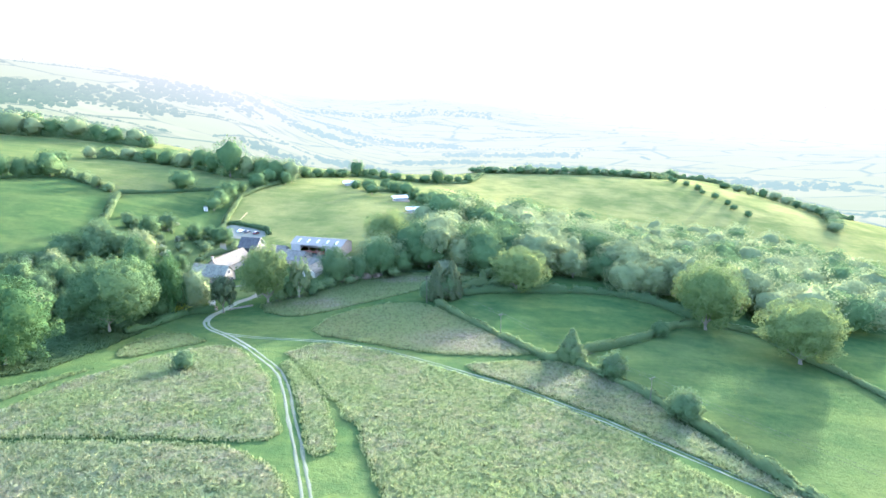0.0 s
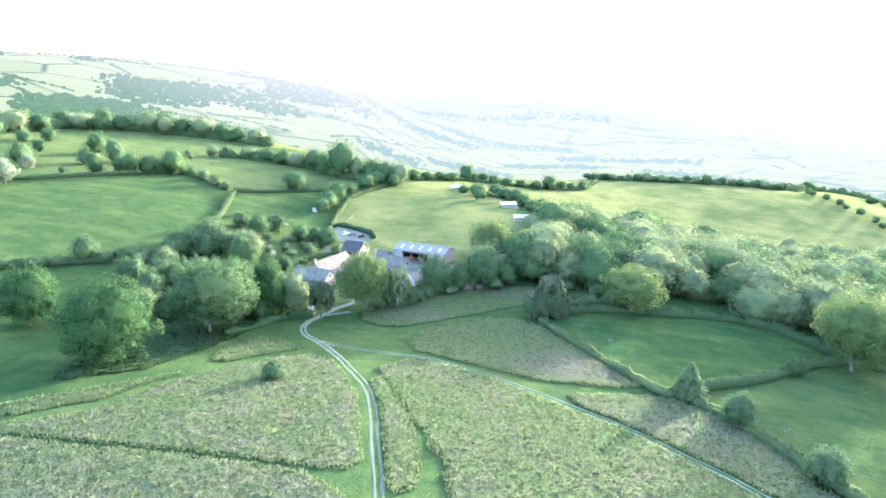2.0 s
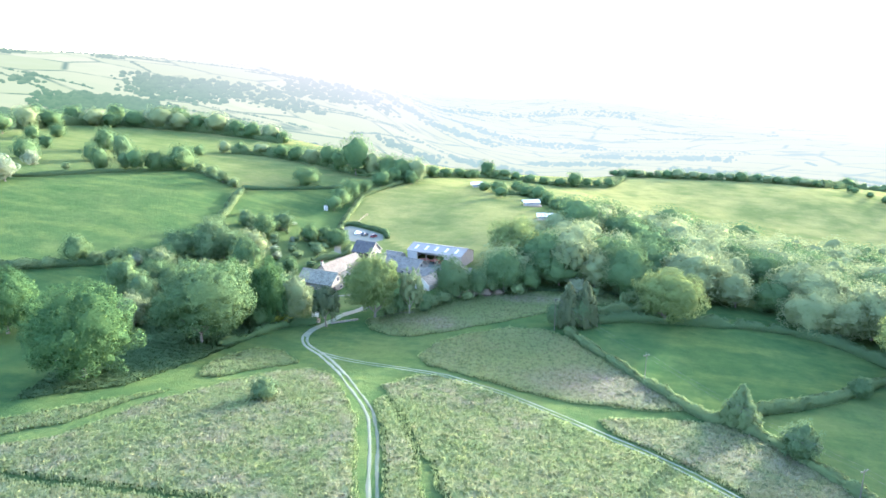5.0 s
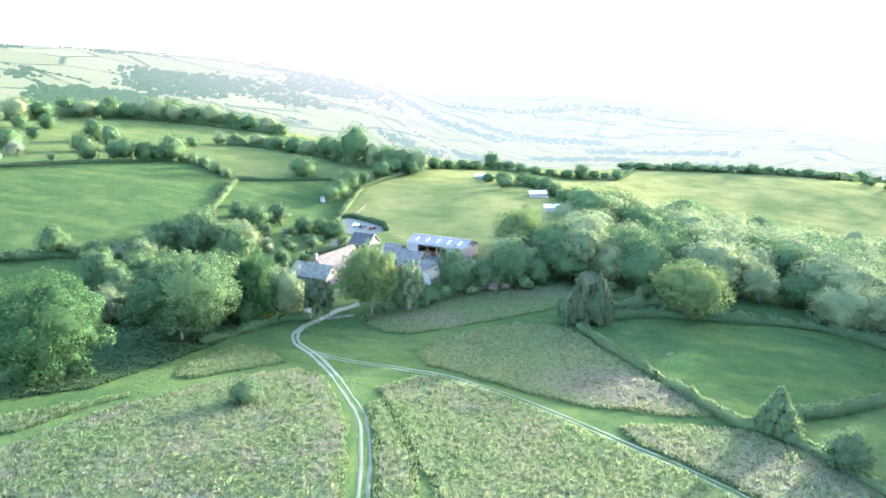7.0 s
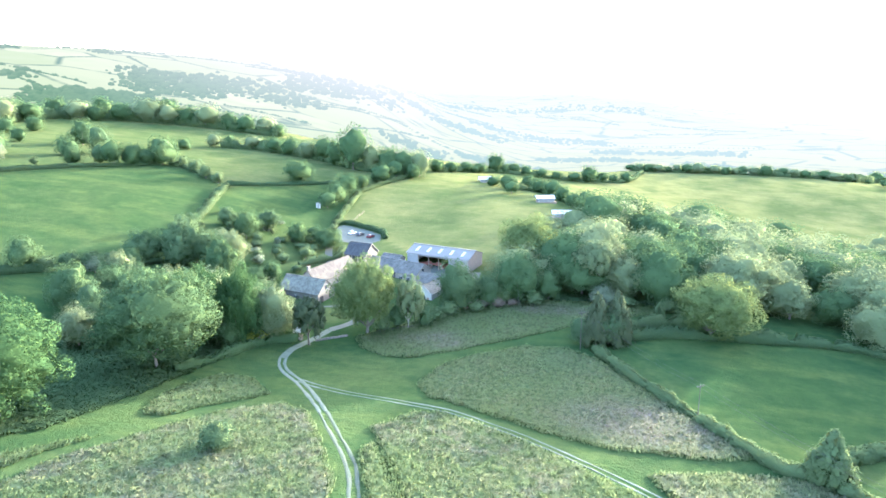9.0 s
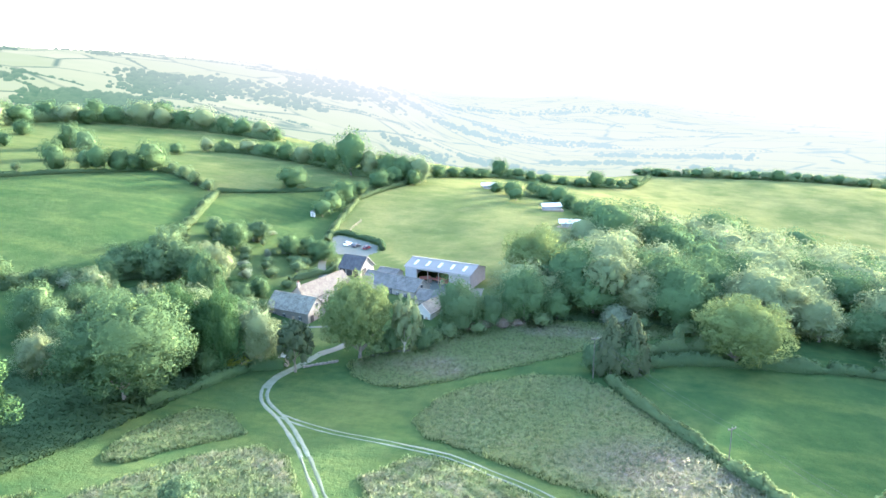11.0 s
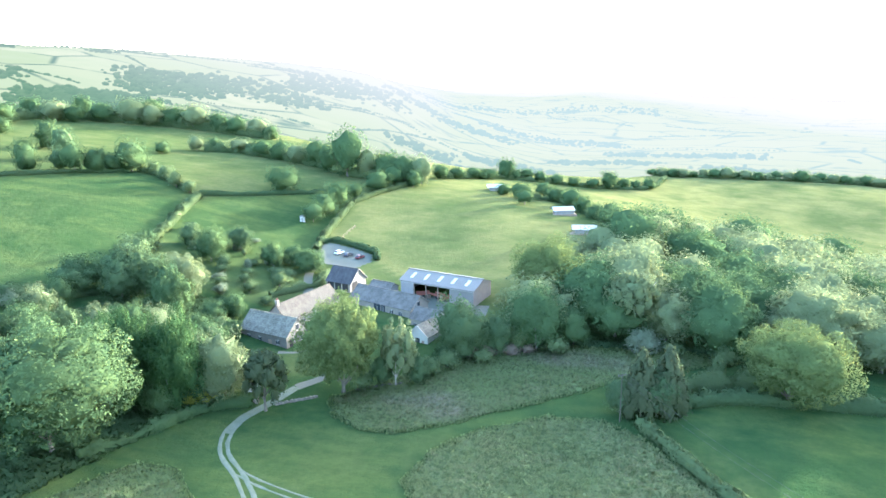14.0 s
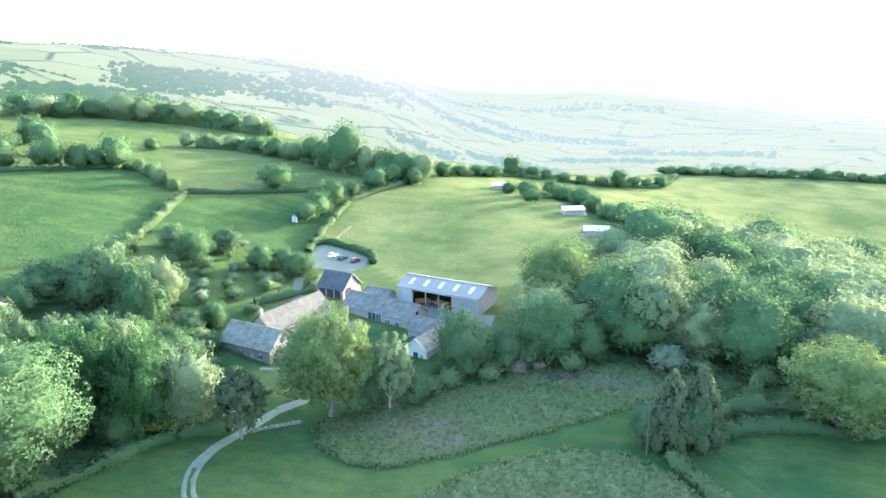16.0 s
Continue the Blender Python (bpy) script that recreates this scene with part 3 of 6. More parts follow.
    px, py = np.concatenate([np.repeat(p[:, 0], k * 4), sheet[:, 0]]), np.concatenate([np.repeat(p[:, 1], k * 4), sheet[:, 1]])
    turned = np.cross(v[q[:, 1]] - v[q[:, 0]], v[q[:, 2]] - v[q[:, 0]])[:, 2] < 0
    q[turned] = q[turned][:, ::-1]
    soft = np.repeat((out * 0.36 + up + rng.normal(0, 0.14, out.shape)).reshape(-1, 3), 4, axis=0)
    soft = np.concatenate([soft / np.linalg.norm(soft, axis=1)[:, None], np.tile(up, (len(sheet), 1))])
    me = poly_mesh("bracken", np.concatenate([v, sheet]), np.concatenate([q, s]), [material or BRACKEN], True, soft)
    values = np.zeros(len(px)) if died is None else died(px, py)
    me.attributes.new("died", "FLOAT", "POINT").data.foreach_set("value", values.astype(np.float32))
    rims = np.concatenate([np.repeat(~core, k * 4), np.zeros(len(sheet))])
    me.attributes.new("rim", "FLOAT", "POINT").data.foreach_set("value", rims.astype(np.float32))
    return tagged(new(name, me), label, category, group, "stuff")


def purple(x, y):
    d = np.hypot((x - 9) / 19, (y - 211) / 11)
    return np.clip(1.45 - d, 0.1, 1.0) * (0.6 + 0.5 * patches(x, y, 4.0, 1))


def greyed(x, y):
    return np.clip(0.08 + 0.9 * patches(x, y, 9.0, 2) * patches(x, y, 2.5, 3), 0, 0.6)


def middling(x, y):
    return np.clip(1.1 * patches(x, y, 8.0, 4) * patches(x, y, 2.2, 5) - 0.05, 0, 0.6)


def straw(x, y):
    return np.clip(0.9 * patches(x, y, 12.0, 6) * patches(x, y, 2.0, 7) - 0.05, 0, 0.55)


def withered(x, y):
    d = np.minimum(np.hypot((x + 47) / 13, (y - 252) / 7), np.hypot((x + 14) / 16, (y - 280) / 5))
    return np.clip(1.25 - d, 0.05, 0.75) * (0.35 + 0.75 * patches(x, y, 3.2, 14))


BEDS = [
    ([(-45, 220), (-43, 232), (-36, 242), (-22, 251), (-10, 252), (-2, 246), (9, 230), (19, 216), (29, 203), (20, 199.5), (10, 199), (1, 198), (-9, 199.5), (-21, 204.5), (-31, 209), (-41, 213)], purple),
    ([(-72, 252), (-68, 244), (-61, 239), (-53, 238), (-41, 245), (-29, 254), (-12, 266), (-6, 273), (8, 280), (26, 290), (11, 292), (-6, 289), (-17, 289), (-33, 283), (-50, 276), (-60, 264)], withered),
    ([(6.9, 190), (21.7, 195.5), (36, 197), (46.4, 191), (53, 182.5), (58.3, 171.5), (61.4, 160), (67, 146), (75, 128), (84, 109), (80, 110), (61.5, 137), (49, 151), (42.5, 158.2), (35, 164.5), (26.5, 172.3), (17.5, 179), (9, 184.5)], greyed),
    ([(-48.0, 192), (-41.8, 181.2), (-35.3, 169.8), (-30.4, 159.2), (-27, 155.5), (-25.4, 151.5), (-23.4, 146), (-19.5, 142), (-18, 133), (-15.5, 126), (-13, 118), (-8, 100), (10, 75), (85, 85), (66, 118), (47, 148), (33, 161), (25, 168.5), (16, 175.3), (9.5, 179), (1.2, 183.6), (-5.7, 189), (-13, 193.5), (-20.7, 197.5), (-28.7, 201.3), (-35, 203.8), (-42, 203)], straw),
    ([(-47, 181.8), (-39.2, 163), (-34.9, 149), (-31.7, 138), (-28.7, 129), (-27, 127), (-23.4, 130.5), (-24.3, 137.5), (-27.2, 147.3), (-29.2, 154.6), (-33.4, 164), (-40, 176.8), (-45.6, 185)], straw),
    ([(-122, 132.5), (-115, 136), (-102.6, 145), (-96.8, 164.5), (-88.3, 179.3), (-81.6, 191.5), (-72, 200), (-65, 197), (-62.4, 194), (-54, 181), (-47.8, 169.6), (-42, 153.3), (-38.4, 142.4), (-36.3, 136), (-38.4, 133), (-43.5, 131.3), (-54, 131.1), (-93, 129.6), (-122, 130)], middling),
    ([(-135, 128.2), (-91, 127.8), (-69, 128.7), (-52.8, 129.0), (-47.6, 128.7), (-42, 127), (-37.2, 123.6), (-33, 119.5), (-30, 115), (-25.5, 100), (-21, 70), (-135, 60)], greyed),
    ([(-97, 186), (-100, 198.6), (-95, 215), (-87, 214.5), (-77, 205), (-85, 196), (-91.8, 186)], None),
    ([(-152, 122), (-125, 145.8), (-113, 157.6), (-101.6, 169.5), (-97, 173.5), (-100.5, 168), (-106.8, 150.5), (-119, 140), (-148, 116)], None),
]
for outline, died in BEDS:
    bracken(outline, 8.0, 0.82, died, fringe=0.4)
SCRUB = [
    [(-128, 158), (-109, 174), (-105, 196), (-101, 222), (-97, 238), (-110, 250), (-140, 245), (-146, 215), (-136, 185)],
    [(-52, 274), (-17, 288), (10, 291), (28, 288), (30, 294), (10, 297), (-17, 295), (-54, 282)],
    [(-120, 262), (-108, 268), (-110, 282), (-124, 300), (-150, 282), (-160, 262), (-140, 250)],
]
for outline in SCRUB:
    bracken(outline, 4.0, 0.6, None, LEAF, 0.28, 0.0, 0.9, "scrub", "dark tangled bramble scrub under trees", "scrub", "scrub under the trees")


# ---- trees ----
def scatter_leaves(lobes, per_lobe, size, flat=1.0, droop=0.25, heart=(0, 0, 0.4)):
    """Leaf sprays over the outsides of overlapping lobes; lobes are rows of x, y, z, radius. Gives corner points of quads."""
    lobes = np.asarray(lobes, float)
    share = lobes[:, 3] ** 2
    counts = np.maximum(6, (per_lobe * len(lobes) * share / share.sum())).astype(int)
    c = np.repeat(lobes, counts, axis=0)
    d = rng.normal(size=(len(c), 3))
    d[:, 2] += droop
    d /= np.linalg.norm(d, axis=1)[:, None]
    p = c[:, :3] + d * (c[:, 3] * (0.62 + 0.8 * rng.random(len(c)) ** 1.4))[:, None] * (1, 1, flat)
    deep = np.zeros(len(p), bool)
    for x, y, z, r in lobes:
        deep |= np.linalg.norm((p - (x, y, z)) / (1, 1, flat), axis=1) < 0.55 * r
    p, d = p[~deep], d[~deep]
    whole = p - heart
    whole /= np.linalg.norm(whole, axis=1)[:, None] + 1e-6
    nrm = d + rng.normal(0, 0.27, d.shape) + (0, 0, 0.2)
    nrm /= np.linalg.norm(nrm, axis=1)[:, None]
    u = np.cross(nrm, rng.normal(size=nrm.shape))
    u /= np.linalg.norm(u, axis=1)[:, None]
    v = np.cross(nrm, u)
    s = (size * (0.6 + 0.8 * rng.random(len(p))))[:, None]
    bend = nrm * s * 0.14
    soft = d * 0.55 + whole * 0.6 + nrm * 0.12
    soft /= np.linalg.norm(soft, axis=1)[:, None]
    return np.stack([p - u * s, p - v * s * 0.7 - bend, p + u * s, p + v * s * 0.7 - bend], 1), np.repeat(soft, 4, axis=0)


GOLD = (1 + math.sqrt(5)) / 2
BALL = bmesh.new()
for i in range(3):
    for s, t in ((1, GOLD), (1, -GOLD), (-1, GOLD), (-1, -GOLD)):
        corner = [0.0, s, t]
        BALL.verts.new(Vector(corner[i:] + corner[:i]).normalized())
bmesh.ops.convex_hull(BALL, input=BALL.verts)
BALL.verts.index_update()
BALL_V = np.array([v.co[:] for v in BALL.verts])
BALL_F = np.array([[v.index for v in f.verts] for f in BALL.faces])
BALL.free()


def foliage_mesh(name, form, per_lobe, size, material, flat=1.0, core=0.62, within=0):
    """Leaf sprays round dense hearts, in one mesh of triangles."""
    hearts, lobes = form
    heart = np.array(hearts)[:, :3].mean(0)
    q, soft = scatter_leaves(lobes, per_lobe, size, flat, heart=heart)
    if within:
        inner, inner_soft = scatter_leaves(hearts, within, size * 1.4, flat, heart=heart)
        q, soft = np.concatenate([q, inner]), np.concatenate([soft, inner_soft])
    verts, normals = [q.reshape(-1, 3)], [soft]
    i = np.arange(len(q) * 4).reshape(-1, 4)
    faces = [i[:, [0, 1, 2]], i[:, [0, 2, 3]]]
    start = len(q) * 4
    for x, y, z, r in hearts + lobes:
        lump = BALL_V * (r * core * (0.9 + 0.2 * rng.random((len(BALL_V), 1)))) * (1, 1, flat) + (x, y, z)
        verts.append(lump)
        away = np.array((x, y, z)) - heart
        turned = BALL_V * 0.6 + away / (np.linalg.norm(away) + 1e-6) * 0.6
        normals.append(turned / (np.linalg.norm(turned, axis=1)[:, None] + 1e-6))
        faces.append(BALL_F + start)
        start += len(lump)
    return poly_mesh(name, np.concatenate(verts), np.concatenate(faces), [material], True, np.concatenate(normals))


def broad_lobes(count, low, seed, least=0.05, most=0.14, rough=0.11):
    """Lobes of a spreading crown in a box one wide and one tall: big hearts first, then the lumps of the outline."""
    r = np.random.default_rng(seed)
    half, mid = (1 - low) / 2, low + (1 - low) / 2
    hearts = [(0, 0, mid, 0.25)]
    for k in range(7):
        a, t = k * 2.4 + r.random(), r.uniform(-0.5, 0.5)
        hearts.append((0.17 * math.cos(a), 0.17 * math.sin(a), mid + t * half * 0.8, 0.19))
    bulge = r.normal(size=(4, 3))
    out = []
    for k in range(count):
        z = 1 - 1.72 * (k + 0.5) / count
        a = k * 2.39996 + r.normal(0, 0.25)
        way = np.array([math.sqrt(max(0, 1 - z * z)) * math.cos(a), math.sqrt(max(0, 1 - z * z)) * math.sin(a), z])
        grow = 1 + 0.3 * float(np.tanh(bulge @ way).mean()) + r.normal(0, rough)
        rad = least + (most - least) * r.random() ** 1.4
        reach = (0.47 - rad * 0.75) * grow
        out.append((way[0] * reach, way[1] * reach, mid + way[2] * (half - rad * 0.6) * grow, rad))
    return hearts, out


def domed_crown(name, low, leaves, size, material, seed, humps=(26, 0.42), knobs=(110, 0.16), droop=0.92, ball=3):
    """A full crown in a box one wide and one tall: rounded humps with smaller knobs on them, closed within and leafy outside."""
    r = np.random.default_rng(seed)
    half, mid = (1 - low) / 2, low + (1 - low) / 2

    def spread(count, jitter):
        k = np.arange(count) + 0.5
        z = 1 - 2 * k / count
        turn = k * 2.39996 + 6.28 * r.random()
        d = np.column_stack([np.sqrt(1 - z * z) * np.cos(turn), np.sqrt(1 - z * z) * np.sin(turn), z]) + r.normal(0, jitter, (count, 3))
        return d / np.linalg.norm(d, axis=1)[:, None]

    layers = []
    for count, high in (humps, knobs):
        wide = 2.1 / math.sqrt(count)
        layers.append((spread(count, 0.35 * wide), wide * r.uniform(0.6, 1.15, count), high * r.uniform(0.35, 1.25, count)))
    lean = r.normal(0, 0.10, 3)

    def reach(d):
        out = 0.60 + d @ lean
        for centres, wide, high in layers:
            apart = np.arccos(np.clip(d @ centres.T, -1, 1)) / wide
            out = out + (high * np.sqrt(np.clip(1.0 - apart * apart, 0, 1))).max(1)
        return np.clip(out, 0.45, 1.2)

    def surface(d):
        return d * reach(d)[:, None] * (0.5, 0.5, half) + (0, 0, mid)

    def facing(d):
        u = np.cross(d, (0.31, 0.52, 0.79))
        u /= np.linalg.norm(u, axis=1)[:, None] + 1e-6
        v, e = np.cross(d, u), 0.03
        a = surface(d + u * e) - surface(d - u * e)
        b = surface(d + v * e) - surface(d - v * e)
        nrm = np.cross(a, b)
        nrm *= np.sign((nrm * d).sum(1))[:, None]
        return nrm / (np.linalg.norm(nrm, axis=1)[:, None] + 1e-9)

    d = spread(leaves, 0.05)
    d = d[d[:, 2] > -droop]
    face = facing(d)
    p = surface(d)
    p = (p - (0, 0, mid)) * np.where(r.random(len(p)) < 0.62, 0.945 + 0.065 * r.random(len(p)), 0.78 + 0.16 * r.random(len(p)))[:, None] + (0, 0, mid)
    nrm = face + r.normal(0, 0.55, face.shape) + (0, 0, 0.12)
    nrm /= np.linalg.norm(nrm, axis=1)[:, None]
    u = np.cross(nrm, r.normal(size=nrm.shape))
    u /= np.linalg.norm(u, axis=1)[:, None]
    v = np.cross(nrm, u)
    w = (size * (0.6 + 0.8 * r.random(len(p))))[:, None]
    bend = nrm * w * 0.14
    quads = np.stack([p - u * w, p - v * w * 0.7 - bend, p + u * w, p + v * w * 0.7 - bend], 1).reshape(-1, 3)
    soft = face * 0.34 + d * 0.26 + nrm * 0.55
    soft /= np.linalg.norm(soft, axis=1)[:, None]
    i = np.arange(len(quads)).reshape(-1, 4)
    body = bmesh.new()
    bmesh.ops.create_icosphere(body, subdivisions=ball, radius=1.0)
    body.verts.index_update()
    bd = np.array([q.co.normalized()[:] for q in body.verts])
    bf = np.array([[q.index for q in f.verts] for f in body.faces])
    body.free()
    inner = (surface(bd) - (0, 0, mid)) * 0.76 + (0, 0, mid)
    normal = facing(bd) * 0.5 + bd * 0.5
    faces = np.concatenate([i[:, [0, 1, 2]], i[:, [0, 2, 3]], bf + len(quads)])
    return poly_mesh(name, np.concatenate([quads, inner]), faces, [material], True, np.concatenate([np.repeat(soft, 4, axis=0), normal]))


def cone_lobes(count, seed):
    r = np.random.default_rng(seed)
    out = []
    for k in range(count):
        t = (k + 0.5) / count
        a = k * 2.4 + r.normal(0, 0.4)
        reach = 0.38 * (1 - t) ** 0.7 * (0.7 + 0.5 * r.random())
        out.append((reach * math.cos(a), reach * math.sin(a), 0.1 + 0.86 * t, 0.05 + 0.13 * (1 - t)))
    return [(0, 0, 0.3, 0.2), (0, 0, 0.5, 0.14)], out


def trunk_mesh(name, material, low, top, thick, limbs, seed):
    """A tapered trunk with limbs that reach into the crown."""
    r = np.random.default_rng(seed)
    bm = bmesh.new()
    tube(bm, [(0, 0, -0.03), (0.004, 0, low * 0.3), (0.01, 0.005, low), (0.0, 0.01, top)], [thick * 1.5, thick, thick * 0.8, thick * 0.25])
    for k in range(limbs):
        a = k * 2.4 + r.random()
        z = low * (0.8 + 0.5 * k / limbs)
        reach = 0.24 + 0.12 * r.random()
        tube(bm, [(0, 0, z), (reach * 0.4 * math.cos(a), reach * 0.4 * math.sin(a), z + 0.12), (reach * math.cos(a), reach * math.sin(a), z + 0.26 + 0.15 * r.random())],
             [thick * 0.5, thick * 0.35, thick * 0.12], 5)
    me = bpy.data.meshes.new(name)
    bm.to_mesh(me)
    bm.free()
    me.materials.append(material)
    return me


CROWNS, TRUNKS = {}, {}


def kinds(key, count, lobes, per_lobe, size, material, low, thick, limbs, bark=BARK, shape="broad", lump=(0.05, 0.14), rough=0.09, core=0.72, within=0):
    """A few crowns and trunks of one kind, shared by its trees."""
    CROWNS[key], TRUNKS[key] = [], []
    for k in range(count):
        seed = 31 * len(CROWNS) + k
        form = broad_lobes(lobes, low, seed, *lump, rough) if shape == "broad" else cone_lobes(lobes, seed)
        CROWNS[key].append(foliage_mesh("crown", form, per_lobe, size, material, 1.0, core, within))
        TRUNKS[key].append(trunk_mesh("trunk", bark, max(low, 0.08), 0.75, thick, limbs, seed))


def full_kinds(key, count, leaves, size, material, low, thick, limbs, bark=BARK, **form):
    """Full crowns and their trunks, shared by the trees of a kind."""
    CROWNS[key], TRUNKS[key] = [], []
    for k in range(count):
        seed = 31 * len(CROWNS) + k
        CROWNS[key].append(domed_crown("crown", low, leaves, size, material, seed, **form))
        TRUNKS[key].append(trunk_mesh("trunk", bark, max(low, 0.08), 0.75, thick, limbs, seed))


full_kinds("great", 4, 22000, 0.0096, LEAF_OAK, -0.02, 0.022, 6, humps=(44, 0.40), knobs=(280, 0.17), ball=4)
full_kinds("oak", 1, 24000, 0.0093, LEAF, 0.13, 0.015, 7, humps=(40, 0.46), knobs=(260, 0.19), ball=4)
full_kinds("great_pale", 2, 19000, 0.0098, LEAF_CHESTNUT, 0.02, 0.022, 6, humps=(36, 0.42), knobs=(240, 0.16))
full_kinds("chestnut", 1, 26000, 0.0092, LEAF_CHESTNUT, 0.02, 0.022, 5, humps=(60, 0.30), knobs=(300, 0.16), ball=4)
full_kinds("pale", 4, 6600, 0.0130, LEAF_PALE, -0.02, 0.022, 5, humps=(26, 0.44), knobs=(150, 0.17))
full_kinds("mid", 5, 5600, 0.0140, LEAF, -0.06, 0.022, 4, humps=(24, 0.44), knobs=(140, 0.17))
full_kinds("dark", 3, 5200, 0.0145, LEAF_DARK, -0.06, 0.022, 4, humps=(24, 0.44), knobs=(140, 0.17))
full_kinds("far", 4, 1700, 0.0195, LEAF, -0.12, 0.022, 2, humps=(18, 0.44), knobs=(90, 0.17), ball=2)
# pale leaf colour on these far crowns imitates haze over distance
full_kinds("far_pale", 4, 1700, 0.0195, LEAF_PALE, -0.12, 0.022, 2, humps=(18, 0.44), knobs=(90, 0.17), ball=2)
full_kinds("far_dark", 2, 1700, 0.0195, LEAF_DARK, -0.12, 0.022, 2, humps=(18, 0.44), knobs=(90, 0.17), ball=2)
full_kinds("bush", 3, 900, 0.036, LEAF_HEDGE, -0.04, 0.03, 3, humps=(14, 0.44), knobs=(60, 0.18), ball=2)
full_kinds("thorn", 3, 3600, 0.0205, LEAF_DARK, -0.06, 0.03, 2, humps=(26, 0.38), knobs=(140, 0.18))
kinds("golden", 1, 30, 60, 0.04, LEAF_GOLD, -0.04, 0.03, 3)
full_kinds("silver", 2, 1300, 0.03, LEAF_SILVER, -0.04, 0.03, 3, humps=(16, 0.42), knobs=(70, 0.18), ball=2)
kinds("cypress", 2, 60, 80, 0.034, LEAF_HEDGE, 0.02, 0.03, 0, BARK, "cone")
kinds("conifer", 3, 60, 80, 0.030, LEAF_NEEDLE, 0.04, 0.03, 0, BARK, "cone")
kinds("pine", 1, 40, 100, 0.026, LEAF_NEEDLE, 0.2, 0.03, 5, lump=(0.07, 0.15))
kinds("ash", 2, 48, 90, 0.021, LEAF_PALE, 0.42, 0.02, 7, BARK_PALE)
full_kinds("russet", 2, 900, 0.03, LEAF_RUSSET, -0.04, 0.03, 3, humps=(14, 0.46), knobs=(60, 0.2), ball=2)
kinds("birch", 1, 44, 75, 0.026, LEAF_PALE, 0.14, 0.02, 4, BARK_PALE)


def tree(kind, x, y, high, wide, label, group="", category="tree", name="tree", sink=0.0):
    """A tree of a kind at a plan place, with its height and the width of its crown."""
    k = int(abs(x * 7.3 + y * 3.1))
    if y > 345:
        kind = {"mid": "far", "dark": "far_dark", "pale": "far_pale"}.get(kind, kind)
    top = new(name)
    top.location = (x, y, float(land(x, y)) - sink)
    top.rotation_euler = (0, 0, (x * 1.7 + y * 2.3) % 6.28)
    top.scale = (wide, wide * (0.92 + 0.16 * ((k % 7) / 7)), high)
    tagged(top, label, category, group)
    part_mesh("trunk", TRUNKS[kind][k % len(TRUNKS[kind])], top)
    part_mesh("crown", CROWNS[kind][k % len(CROWNS[kind])], top)
    return top


# great trees before the farm
for kind, x, y, high, wide, label in [
    ("great", -123, 176, 24, 27, "broad full-leaved green oak on the sloping bank"),
    ("great", -165, 196, 19, 20, "round green broadleaf tree on the bank"),
    ("oak", -112, 213, 26, 29, "spreading green oak with a bare leaning trunk"),
    ("great", -111, 236, 24, 17, "tall green oak in the garden belt"),
    ("great", -102, 237, 24, 15, "tall dark green broadleaf beside the garden hedge"),
    ("pale", -95, 246, 17, 15, "grey-green willow-like tree by the gate"),
    ("great", -127, 245, 16, 14, "bright green broadleaf tree in the garden belt"),
    ("chestnut", -70, 256, 24, 22, "tall golden-green chestnut in front of the house"),
    ("pine", -83.5, 243, 14.5, 10, "dark pine with a bare trunk beside the gate"),
    ("birch", -58.5, 261, 16, 9, "drooping birch with a white trunk beside the barn"),
    ("great_pale", 99, 239, 25, 26, "great round sycamore on the field boundary"),
    ("great_pale", 120, 210, 21, 28, "broad low sycamore on the field hedge"),
    ("great_pale", -27, 320, 21, 24, "broad pale green dome-headed tree at the wood's corner"),
    ("great_pale", 31, 270, 18, 23, "spreading pale green ash above the hedge"),
]:
    tree(kind, x, y, high, wide, label)
for x, y, high, wide in [(-151, 246, 12, 15), (-153, 234, 16, 13), (-131, 233, 15, 10), (-143, 245, 13, 10), (-159, 240, 12, 10.5), (-154, 252, 11, 10.6)]:
    tree("mid", x, y, high, wide, "young green broadleaf tree in the shelter belt", "trees of the shelter belt")
FILL = [(-140, 214), (-118, 222), (-104, 226), (-93, 250), (-104, 268), (-135, 264), (-165, 250)]
fr = np.random.default_rng(3)
for k in range(60):
    x, y = fr.uniform(-165, -93), fr.uniform(212, 268)
    if inside(FILL, np.array([x]), np.array([y]))[0] and k % 5:
        tree(("mid", "pale", "mid", "dark")[k % 4], x, y, fr.uniform(7, 14), fr.uniform(8, 12), "young green broadleaf tree in the shelter belt", "trees of the shelter belt")
for x, y, high, wide in [(-112, 272, 3.5, 6), (-106, 270, 2.5, 4.5), (-116, 280, 4, 6), (-99, 268, 2.2, 4), (-121, 306, 4, 6), (-126, 312, 3.5, 5), (-118, 322, 4, 6), (-131, 306, 3, 5), (-140, 300, 5, 7), (-112, 300, 3, 5), (-108, 262, 4, 7), (-100, 258, 3, 6), (-88, 262, 1.6, 3), (-48, 272, 5, 7), (-40, 276, 4, 6), (-22, 284, 5, 7), (-66, 258, 5, 6), (-52, 268, 5, 6), (8, 289, 4, 7), (20, 287, 5, 7)]:
    tree("bush", x, y, high, wide, "rounded leafy shrub among grass and trees", "shrubs round the farm", "shrub", "shrub")
for x, y, high, wide in [(-114, 263, 8, 8), (-110, 276, 6, 7), (-118, 272, 8, 8), (-124, 268, 9, 9), (-120, 282, 7, 8), (-104, 255, 7, 8), (-96, 256, 6, 7)]:
    tree("mid", x, y, high, wide, "leafy garden tree beside the farmhouse", "trees behind the house")
GARDEN = [(-126, 298), (-110, 318), (-114, 346), (-150, 352), (-166, 320), (-150, 300)]
